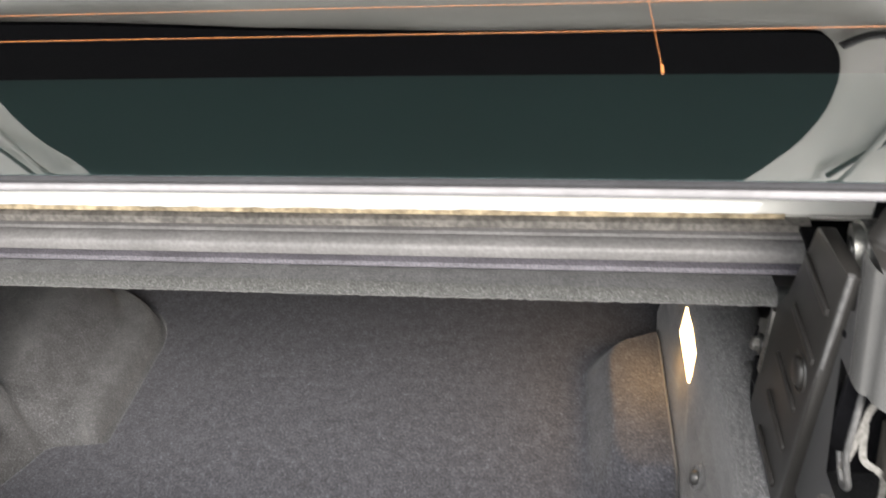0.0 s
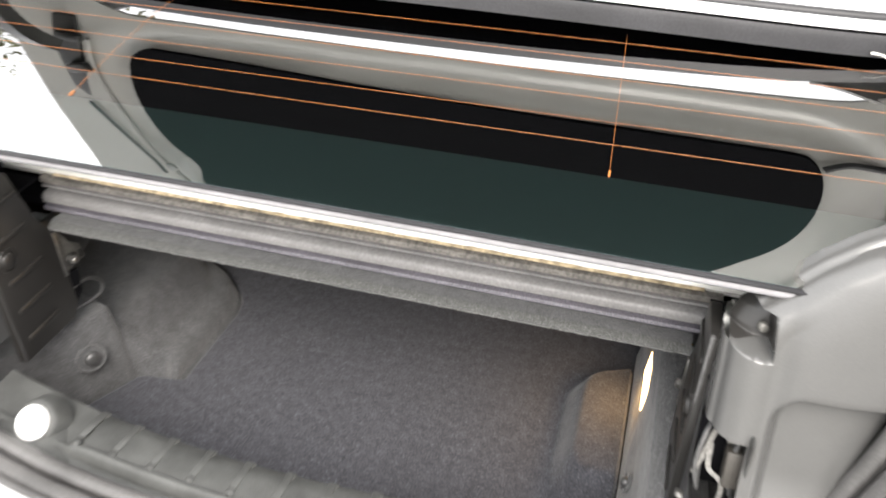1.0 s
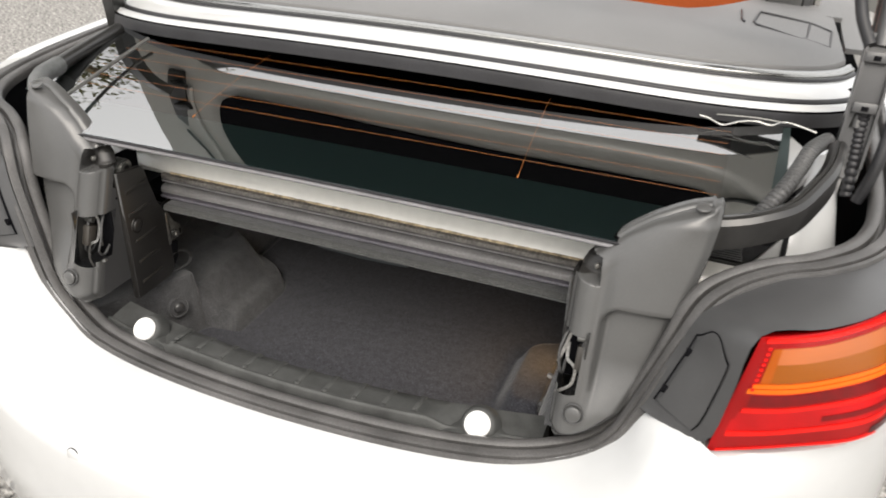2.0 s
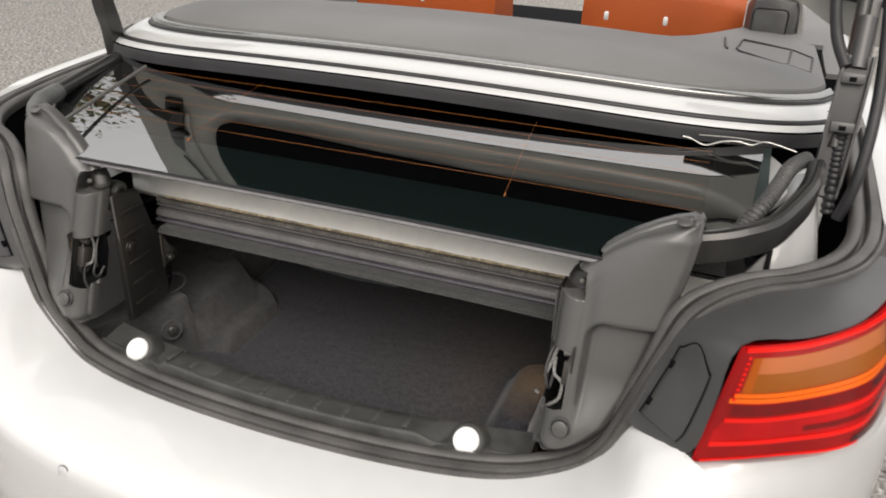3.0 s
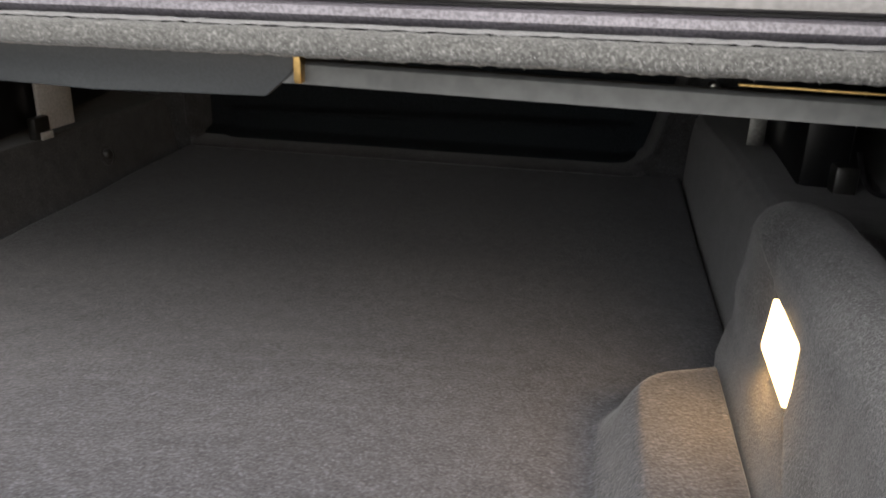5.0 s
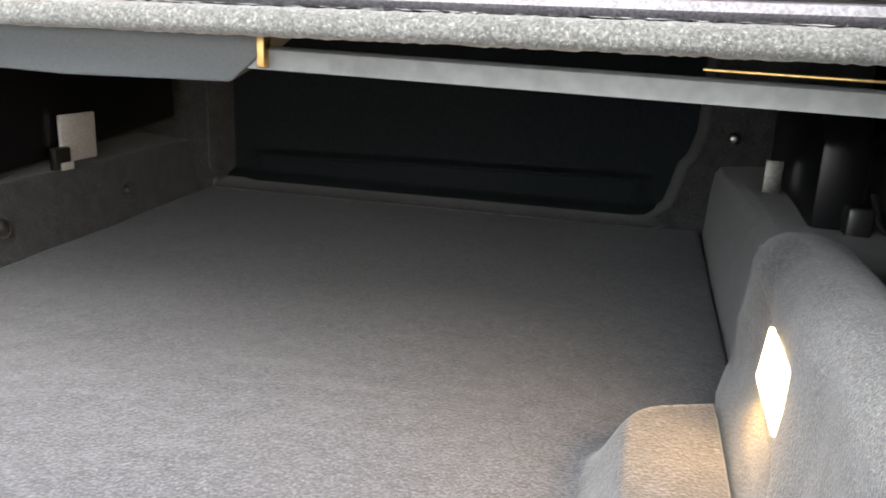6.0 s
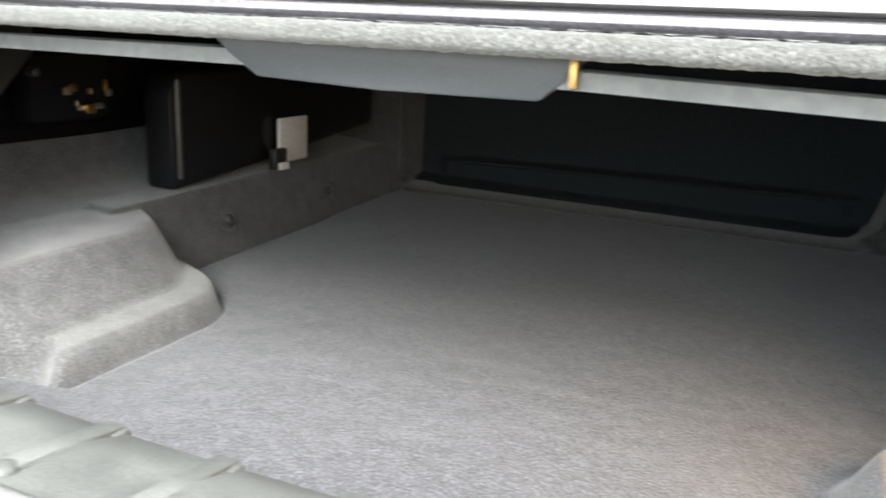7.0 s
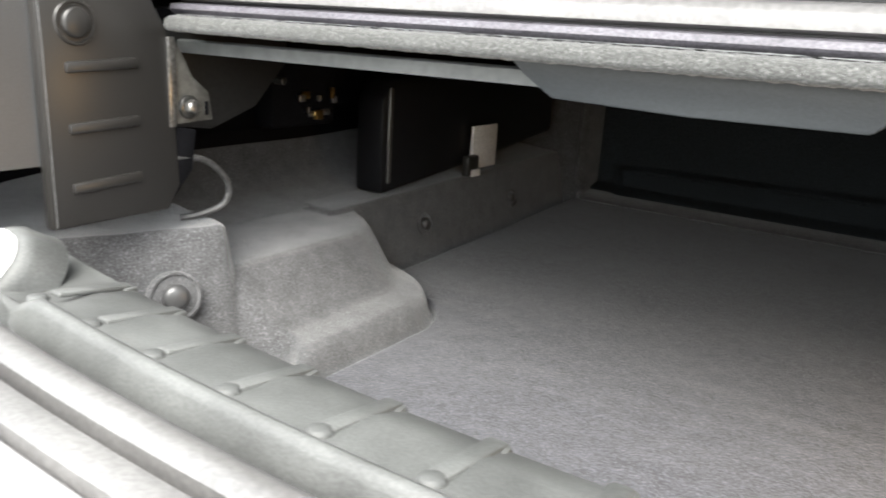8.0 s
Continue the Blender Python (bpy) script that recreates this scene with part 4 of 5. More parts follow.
def window(x, y, dz=0.0):
    return (x, y, glass_z(y) + dz - x * x * 0.010)


def half_width(y):
    return 0.462 + 0.178 * min(1.0, max(0.0, (y - 0.086) / 0.12)) ** 0.6 + 0.01 * sstep(0.2, 0.5, y)


gy = span(0.086, 0.56, 30)
part("rear_window", sheet(lambda u, y: window((2 * u - 1) * half_width(y), y), span(0, 1, 40), gy), TINTED, roof, "dark tinted rear window", smooth=80)
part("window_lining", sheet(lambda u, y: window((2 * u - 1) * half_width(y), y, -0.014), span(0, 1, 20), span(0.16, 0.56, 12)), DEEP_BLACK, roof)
part("printed_border", sheet(lambda u, y: window((2 * u - 1) * half_width(y), y, -0.003), span(0, 1, 40), span(0.088, 0.1715, 8)), FRIT, roof, "dark printed border of the rear window")
# side borders: darker copy of the same print, shade put into the colour
for s in (1, -1):
    part("printed_border", sheet(lambda x, y: window(s * x, y, -0.004), span(0.575, 0.66, 6), span(0.1715, 0.56, 16)), SHADED_FRIT, roof)
for y in (0.208, 0.239, 0.273, 0.308, 0.342, 0.380):
    part("heating_wire", tube([window(x, y + 0.012 * x * x, 0.0004) for x in span(-0.57, 0.57, 40)], 0.00014, 4), WIRE, roof)
for s in (1, -1):
    part("heating_wire", tube([window(s * (0.288 - 0.06 * (y - 0.17)), y, 0.0008) for y in span(0.170, 0.40, 16)], 0.00014, 4), WIRE, roof)
    part("wire_end", tube([window(s * 0.288, y, 0.0008) for y in span(0.168, 0.175, 3)], 0.0008, 6), WIRE, roof)
part("window_seal", sweep([(x, 0.084, glass_z(0.086) - 0.006 - x * x * 0.010) for x in span(-0.462, 0.462, 30)], [(-0.002, 0.003), (-0.002, 0.0055), (0.003, 0.005), (0.003, 0.003)]), RUBBER, roof)
part("window_moulding", sweep([(x, 0.088, glass_z(0.086) - 0.014 - x * x * 0.010) for x in span(-0.462, 0.462, 30)], [(0.001 + 0.0046 * math.cos(k * 0.5236), 0.0062 + 0.0046 * math.sin(k * 0.5236)) for k in range(12)]), PALE, roof, "pale grey moulding under the rear window")

PANEL = [(0.60, 0.985), (0.45, 0.975), (0.36, 0.962), (0.305, 0.945), (0.299, 0.938), (0.268, 0.925), (0.244, 0.903), (0.231, 0.887), (0.226, 0.878), (0.230, 0.873)]
part("roof_panel", sheet(lambda x, v: (x, PANEL[v][0] + 0.02 * max(0, abs(x) - 0.3) ** 2, PANEL[v][1]), span(-0.62, 0.62, 40), range(len(PANEL)), thick=(0, 0.004, -0.006)), DIRTY_WHITE, roof, "white painted roof panel edge", smooth=60)


def strip(name, prof, half, mat, label=""):
    return part(name, sheet(lambda x, v: (x, prof[v][0], prof[v][1]), span(-half, half, 60), range(len(prof)), thick=(0, 0.03, 0.0)), mat, roof, label, smooth=50)


def dirt_line():
    bm = bmesh.new()
    rnd = random.Random(4)
    rows = []
    for k in range(401):
        x = -0.40 + 0.80 * k / 400
        w = 0.5 + 0.9 * noise.noise((x * 22, 0, 3)) + 0.5 * noise.noise((x * 90, 0, 5))
        h = 0.0016 * min(1.0, max(0.0, w)) + 0.0002 * rnd.random()
        out = 0.0004 * min(1.0, max(0.0, w))
        rows.append([(x, 0.2254, 0.8778 + h), (x, 0.2246 - out, 0.8770), (x, 0.2242 - out, 0.8758), (x, 0.2246, 0.8748 - 0.0006 * max(0.0, w)), (x, 0.230, 0.8740)])
    return loft(bm, rows)


part("dirt_line", dirt_line(), DIRT, roof, "ochre dirt caught along the panel edge", smooth=80)
strip("upper_seal", [(0.226, 0.8725), (0.2220, 0.8705), (0.2215, 0.8640), (0.2245, 0.8620)], 0.420, DUSTY_RUBBER, "dusty rubber seal")
strip("seal_rib", [(0.2265, 0.8612), (0.2218, 0.8600), (0.2218, 0.8570), (0.2260, 0.8560)], 0.420, GREY_RUBBER)
strip("seal_groove", [(0.231, 0.8585), (0.231, 0.848)], 0.420, RUBBER)
strip("middle_seal", [(0.229, 0.8505), (0.2195, 0.8480), (0.2168, 0.8430), (0.2175, 0.8365), (0.2270, 0.8345)], 0.420, GREY_RUBBER, "smooth grey rubber seal")
strip("lower_groove", [(0.229, 0.8365), (0.229, 0.8310)], 0.420, RUBBER)
strip("lower_seal", [(0.2250, 0.8332), (0.2150, 0.8318), (0.2138, 0.8280), (0.2170, 0.8245)], 0.420, LILAC_RUBBER, "lilac grey sealing strip")


def felt_edge():
    rnd = random.Random(7)
    prof = [(0.2000, 0.8236), (0.1950, 0.8226), (0.1915, 0.8200), (0.1908, 0.8150), (0.1935, 0.8118), (0.205, 0.8108), (0.236, 0.8118)]
    rows = []
    for k in range(301):
        x = -0.398 + 0.796 * k / 300
        rows.append([(x, y + (0.0010 * (rnd.random() - 0.5) if y < 0.22 else 0), z + 0.0009 * (rnd.random() - 0.5)) for y, z in prof])
    return loft(bmesh.new(), rows)


part("felt_top", sheet(lambda x, y: (x, y, 0.8242 - 0.0006 * noise.noise((x * 300, y * 300, 0)) - 0.02 * max(0, 0.205 - y)), span(-0.398, 0.398, 200), span(0.198, 0.228, 6)), LINER, roof, "dark felt shelf behind the felt edge", smooth=80)
felt = part("felt_edge", felt_edge(), FELT, roof, "light grey felt edge with loose fibres", smooth=80)


def fibres():
    rnd = random.Random(11)
    bm = bmesh.new()
    for _ in range(5200):
        x = rnd.uniform(-0.396, 0.396)
        a = rnd.uniform(-0.4, 2.6)
        root = Vector((x, 0.199 - 0.007 * math.sin(a), 0.8175 + 0.0045 * math.cos(a)))
        out = Vector((rnd.uniform(-0.7, 0.7), -0.9 * math.sin(a) - 0.2, math.cos(a) * 0.8 - 0.2)).normalized()
        ln = rnd.uniform(0.001, 0.0042)
        side = Vector((1, 0, 0.3)).normalized() * 0.00016
        tip = root + out * ln
        vs = [bm.verts.new(p) for p in (root - side, root + side, tip)]
        bm.faces.new(vs)
    return bm


part("felt_fuzz", fibres(), PALE_FIBRE, roof, "loose felt fibres", smooth=0)["kind"] = "stuff"
part("under_rail", sweep([(x, 0.2295, 0.8008 - 0.019 * max(0.0, x - 0.10) - 0.006 * max(0.0, -x - 0.1)) for x in span(-0.46, 0.46, 40)], [(-0.006, -0.005), (-0.006, 0.004), (-0.004, 0.0055), (0.004, 0.0055), (0.006, 0.004), (0.006, -0.005)]), RAIL, roof, "light grey rail under the roof stack")
# thin yellow strip stands in for the lamp's golden reflection
part("gold_strip", box((0.352, 0.2225, 0.8048), (0.100, 0.003, 0.0012), 0.0004, turn=pose(0, 0, 0, 0, 1.1)), BRASS, roof, "golden reflection of the boot lamp, built as a thin strip")
# underside of the stack in near-black, its shade put into the colour
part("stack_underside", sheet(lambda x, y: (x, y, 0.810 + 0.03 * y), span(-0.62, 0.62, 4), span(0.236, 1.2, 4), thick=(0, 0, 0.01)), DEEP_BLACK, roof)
visor = prism([(-0.112, 0.218, 0.8125), (-0.100, 0.219, 0.802), (-0.082, 0.222, 0.7895), (0.0, 0.219, 0.7875), (0.090, 0.222, 0.7885), (0.104, 0.222, 0.800), (0.107, 0.222, 0.8125)], (0, 0.045, 0.012), 0.002)
part("handle_visor", visor, VISOR, roof, "slate grey plastic grip hanging below the roof stack")
part("grip_edge", box((0.1078, 0.222, 0.804), (0.0036, 0.008, 0.015), 0.0008), BRASS, roof, "yellow edge clip")
def hose(path, r, pitch=3):
    """A corrugated hose along a path."""
    bm = bmesh.new()
    rows = []
    for i, p in enumerate(path):
        d = (path[min(i + 1, len(path) - 1)] - path[max(i - 1, 0)]).normalized()
        side = d.cross(Vector((0.01, 0.02, 1))).normalized()
        top = side.cross(d)
        rr = r * (1.0 if i % pitch else 0.80)
        rows.append([p + side * a * rr + top * b * rr for a, b in circle(1.0, 12)])
    return loft(bm, rows, ring=True, caps=True)


for s in (1, -1):
    # side arms and the white quarter pieces of the roof
    if s < 0:
        arm = curve([(-0.552, 0.118, 1.025), (-0.580, 0.128, 1.042), (-0.606, 0.165, 1.050), (-0.620, 0.215, 1.053), (-0.634, 0.30, 1.062), (-0.648, 0.42, 1.075)], 8)
        # paler grey on the bend paints in the arm's bright reflection
        part("arm_bend", tube(arm[2:26], 0.0165, 14), RAIL, roof, "bent tube of the arm, bright reflection put in as pale grey")
        part("side_arm", tube(arm[25:], 0.0140, 12), ARM, roof, "black side arm")
        part("side_arm", sweep([(-0.60, 0.15, 1.0), (-0.66, 0.30, 1.02), (-0.70, 0.48, 1.035)], [(-0.010, -0.02), (-0.012, 0.01), (0.012, 0.01), (0.010, -0.02)]), ARM, roof, "black side arm")
        continue
    arm = curve([(s * 0.560, 0.118, 1.018), (s * 0.590, 0.118, 1.026), (s * 0.625, 0.130, 1.034), (s * 0.665, 0.158, 1.045), (s * 0.692, 0.21, 1.058), (s * 0.712, 0.267, 1.070), (s * 0.722, 0.34, 1.08)], 8)
    part("side_arm", sweep(arm, [(-0.011, -0.024), (-0.013, 0.010), (-0.006, 0.018), (-0.001, 0.0185), (0.0, 0.0165), (0.001, 0.0185), (0.007, 0.017), (0.012, 0.010), (0.011, -0.024)]), ARM, roof, "black lacquered curved side arm", smooth=35)
    part("arm_hose", hose(curve([(s * 0.625, 0.150, 1.036), (s * 0.652, 0.195, 1.064), (s * 0.668, 0.240, 1.080), (s * 0.684, 0.300, 1.090), (s * 0.708, 0.37, 1.085)], 24), 0.0120), CABLE, roof, "corrugated black hose along the arm")
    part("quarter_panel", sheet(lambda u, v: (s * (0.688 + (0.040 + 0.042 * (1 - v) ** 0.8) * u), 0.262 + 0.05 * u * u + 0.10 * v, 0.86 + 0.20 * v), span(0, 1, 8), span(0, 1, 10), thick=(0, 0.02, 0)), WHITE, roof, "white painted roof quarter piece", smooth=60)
    part("quarter_seam", box((s * 0.6835, 0.304, 0.95), (0.007, 0.01, 0.18), 0.001), RUBBER, roof)
    part("quarter_corner", prism([(s * 0.640, 0.302, 0.885), (s * 0.680, 0.302, 0.885), (s * 0.680, 0.302, 0.946)], (0, 0.01, 0), 0.001), WHITE, roof)
    part("quarter_tip", prism([(s * 0.652, 0.50, 1.052), (s * 0.657, 0.24, 1.040), (s * 0.688, 0.30, 1.050), (s * 0.684, 0.42, 1.052)], (0, 0, -0.012), 0.001), WHITE, roof, "white tip of the roof side")
    for k in range(6):
        part("bellows_fold", box((s * 0.594, 0.172, 0.960 + 0.0036 * k), (0.055 - 0.002 * k, 0.012, 0.0022), 0.0008), CABLE, roof)
    part("bellows", box((s * 0.594, 0.176, 0.969), (0.05, 0.012, 0.02), 0.004), RUBBER, roof, "black rubber bellows")
    part("side_rail", box((s * 0.615, 0.178, 0.950), (0.11, 0.014, 0.006), 0.002), GLOSS_BLACK, roof)

part("link_rod", tube([(-0.520, 0.118, 1.034), (-0.529, 0.365, 1.083)], 0.0034, 12), DARK_METAL, roof, "slim grey roof linkage rod")

# ---- deck behind the seats ----
deck = thing("deck_cover", "grey folding deck cover with white and bright trim behind the seats", "deck cover")
deck.location = (0, -0.031, 0.0088)
PLAN = [(0.0, 0.42), (0.3, 0.424), (0.5, 0.440), (0.64, 0.486), (0.72, 0.55), (0.755, 0.62)]


def deck_plan(back, wide, n=6):
    pts = [(x * wide / 0.755, y + back, 0) for x, y in PLAN]
    return curve(mirror(pts), n)


def band(name, b0, z0, b1, z1, w0, w1, mat, label="", drop=0.025, crown=0.004):
    rows = []
    for a, b in zip(deck_plan(b0, w0), deck_plan(b1, w1)):
        fa, fb = drop * (a.x / 0.755) ** 2, drop * (b.x / 0.755) ** 2
        rows.append([(a.x + (b.x - a.x) * k, a.y + (b.y - a.y) * k, z0 - fa + (z1 - fb - z0 + fa) * k + crown * math.sin(math.pi * k)) for k in span(0, 1, 5)])
    return part(name, loft(bmesh.new(), rows), mat, deck, label, smooth=50)


def bead(name, b, z, w, r, mat, label="", drop=0.025):
    pts = [(p.x, p.y, z - drop * (p.x / 0.755) ** 2) for p in deck_plan(b, w)]
    return part(name, sweep(pts, circle(r, 10, r * 1.0)), mat, deck, label, smooth=60)


# lip's underside in near-black, its shade put into the colour
band("rubber_lip_under", 0.03, 1.072, -0.012, 1.084, 0.755, 0.778, DEEP_BLACK)
band("rubber_lip", -0.012, 1.084, -0.008, 1.106, 0.778, 0.778, RUBBER, "thick black rubber lip")
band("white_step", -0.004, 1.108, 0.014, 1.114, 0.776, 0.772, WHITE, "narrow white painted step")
bead("black_bead", 0.022, 1.114, 0.770, 0.006, RUBBER)
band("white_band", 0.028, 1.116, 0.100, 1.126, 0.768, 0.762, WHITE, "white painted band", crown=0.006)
bead("thin_bead", 0.106, 1.126, 0.760, 0.005, RUBBER)
band("bright_strip", 0.110, 1.129, 0.140, 1.135, 0.758, 0.752, CHROME, "bright metal trim strip")
bead("bright_bead", 0.116, 1.131, 0.757, 0.004, CHROME)
band("cover_gap", 0.140, 1.122, 0.143, 1.132, 0.750, 0.748, DEEP_BLACK, crown=0.0)
band("cover_front_edge", 0.143, 1.130, 0.146, 1.140, 0.746, 0.744, DECK, crown=0.002)
# added near-black sheet keeps the white bands' backs out of the window's reflection
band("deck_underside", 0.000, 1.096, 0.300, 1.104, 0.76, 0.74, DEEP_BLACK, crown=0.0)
part("deck_side", sheet(lambda x, y: (x, y, 1.112 + 0.02 * sstep(0.9, 1.3, y)), (0.752, 0.775, 0.80), span(0.88, 1.9, 12), thick=(0, 0, -0.01)), DECK, deck, "grey side trim beside the seats")
part("deck_side", sheet(lambda x, y: (x, y, 1.132), (0.69, 0.752), span(1.08, 1.9, 8), thick=(0, 0, -0.01)), DECK, deck)


def cover_top(u, v):
    p = deck_plan(0.146, 0.744, 4)
    i = min(len(p) - 1, int(round(u * (len(p) - 1))))
    x, y = p[i].x, p[i].y
    front = 0.93 + 0.55 * sstep(0.42, 0.78, abs(x)) 
    yy = y + (max(front, y + 0.04) - y) * v
    return (x * (1 - 0.03 * v), yy, 1.140 - 0.025 * (x / 0.755) ** 2 + 0.022 * math.sin(math.pi * min(1, v * 1.2) / 2) - 0.01 * v * v)


part("cover_panel", sheet(cover_top, span(0, 1, 40), span(0, 1, 12), thick=(0, 0, -0.015)), DECK, deck, "grey soft-touch deck panel", smooth=50)


def groove(points):
    pts = []
    for a, b in zip(points, points[1:]):
        pts += [lerp(a, b, k / 6) for k in range(6)]
    pts.append(points[-1])
    line3 = []
    for x, y in pts:
        y0 = 0.586 + 0.20 * sstep(0.45, 0.74, x)
        front = max(0.93 + 0.55 * sstep(0.42, 0.78, x), y0 + 0.04)
        v = (y - y0) / (front - y0)
        line3.append((x, y, 1.140 - 0.025 * (x / 0.755) ** 2 + 0.022 * math.sin(math.pi * min(1, v * 1.2) / 2) - 0.01 * v * v + 0.0022))
    part("hatch_joint", tube(line3, 0.0022, 6), RUBBER, deck)


groove([(0.546, 0.98), (0.551, 0.885), (0.556, 0.868)])
groove([(0.583, 0.985), (0.574, 0.885), (0.580, 0.866), (0.665, 0.838), (0.676, 0.85), (0.684, 0.975), (0.583, 0.985)])
groove([(0.676, 0.842), (0.718, 0.82), (0.726, 0.94), (0.684, 0.978)])
part("sticker", box((0.655, 0.632, 1.1105), (0.016, 0.011, 0.002), 0.0005), YELLOW, deck, "small yellow sticker")
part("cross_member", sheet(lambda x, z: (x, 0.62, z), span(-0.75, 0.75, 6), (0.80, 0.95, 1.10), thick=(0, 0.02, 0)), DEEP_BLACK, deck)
catch = [(0.520, 1.078), (0.533, 1.076), (0.548, 1.070), (0.560, 1.0688), (0.582, 1.078), (0.605, 1.0818), (0.627, 1.079), (0.649, 1.0868), (0.694, 1.0778)]
part("catch", tube(curve([(x, 0.426, z) for x, z in catch], 5), 0.0016, 8), CHROME, deck, "bright wavy steel catch under the lip")
part("catch", tube(curve([(0.545, 0.428, 1.083), (0.575, 0.428, 1.085), (0.61, 0.428, 1.0865), (0.650, 0.430, 1.084)], 5), 0.0012, 8), DARK_METAL, deck)

# ---- rear seats ----
def seat(x0, x1, y, z1):
    root = thing("rear_seat", "orange leather rear seat back behind the deck", "seat", "rear seats")
    bm = bmesh.new()
    rows = []
    for k in span(0, 1, 12):
        x = x0 + (x1 - x0) * k
        e = 1 - (2 * k - 1) ** 6 * 0.5
        rows.append([(x, y - 0.06, 0.94), (x, y - 0.06, z1 - 0.06 * (2 - e)), (x, y - 0.035, z1 - 0.02 * (2 - e)), (x, y + 0.02, z1 * 1.0 - 0.02 * (1 - e)), (x, y + 0.08, z1 - 0.02), (x, y + 0.13, z1 - 0.10), (x, y + 0.15, 0.94)])
    part("backrest", loft(bm, rows, caps=True), ORANGE, root, smooth=60)
    part("headrest", box(((x0 + x1) / 2 - 0.02, y + 0.03, z1 + 0.005), ((x1 - x0) * 0.62, 0.11, 0.14), 0.04), ORANGE, root)
    for dx in (-0.132, 0.020):
        part("belt_guide", box(((x0 + x1) / 2 + dx, y - 0.12, 1.128), (0.012, 0.012, 0.022), 0.004), PAD, root)
    return root


seat(0.16, 0.575, 1.36, 1.23)
seat(-0.52, -0.09, 1.36, 1.21)
hump = thing("roll_bar_cover", "black plastic roll-over bar cover beside the seat", "roll bar cover")
part("housing", box((0.638, 1.20, 1.135), (0.12, 0.16, 0.19), 0.042), PLASTIC, hump)
part("face", box((0.632, 1.119, 1.145), (0.080, 0.012, 0.110), 0.012), GREY_PLASTIC, hump)
part("silver_edge", tube(curve([(0.61, 1.15, 1.234), (0.67, 1.155, 1.228), (0.697, 1.16, 1.200), (0.702, 1.16, 1.11)], 6), 0.009, 8), METAL, hump)
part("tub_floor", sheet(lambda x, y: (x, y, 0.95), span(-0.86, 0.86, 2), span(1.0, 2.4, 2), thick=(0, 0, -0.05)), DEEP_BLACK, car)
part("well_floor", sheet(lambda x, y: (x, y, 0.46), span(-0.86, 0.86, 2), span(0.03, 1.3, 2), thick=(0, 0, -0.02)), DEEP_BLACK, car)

# ---- the raised boot lid ----
def lid_point(x, h, depth=0.0):
    """Across and up the raised lid."""
    foot = 1.340 - 0.05 * x * x - 0.09 * sstep(0.56, 0.80, abs(x))
    z = foot + (2.02 - foot) * h
    y = 0.60 - 0.45 * (z - 1.3) + depth
    return (x * (1 + 0.06 * h), y, z)


def frame_depth(x, h):
    """Pressed ribs of the inner frame."""
    z = lid_point(x, h)[2]
    k = math.hypot(max(0.0, abs(x) - 0.50) / 0.11, max(0.0, 1.53 - z) / 0.10)
    return 0.010 * sstep(1.0, 1.25, k) - 0.012 * sstep(1.5, 1.75, k) + 0.006 * noise.noise((x * 6, z * 6, 1.0))


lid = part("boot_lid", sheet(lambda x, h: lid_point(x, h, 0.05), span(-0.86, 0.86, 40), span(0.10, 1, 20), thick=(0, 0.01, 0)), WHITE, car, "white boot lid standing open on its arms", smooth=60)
part("inner_frame", sheet(lambda x, h: lid_point(x, h, frame_depth(x, h)), span(-0.85, 0.85, 110), span(0, 1, 60), thick=(0, 0.006, 0)), WHITE_SHADED, lid, smooth=60)


LINER_EDGE = [(-0.565, 1.402), (-0.605, 1.425), (-0.632, 1.49), (-0.644, 1.57), (-0.643, 1.65), (-0.630, 1.715), (-0.604, 1.768), (-0.596, 1.80), (-0.606, 1.85), (-0.57, 1.905), (-0.40, 1.93),
              (0.0, 1.935), (0.30, 1.925), (0.44, 1.89), (0.475, 1.862), (0.520, 1.815), (0.560, 1.760), (0.588, 1.700), (0.602, 1.63), (0.602, 1.56), (0.590, 1.50), (0.566, 1.462),
              (0.53, 1.449), (0.35, 1.448), (0.10, 1.445), (-0.15, 1.432), (-0.40, 1.412)]


def liner_outline():
    ring = curve([(x, 0.60 - 0.45 * (z - 1.3) - 0.016, z) for x, z in [*LINER_EDGE, LINER_EDGE[0]]], 4)[:-1]
    return ring[::-1]


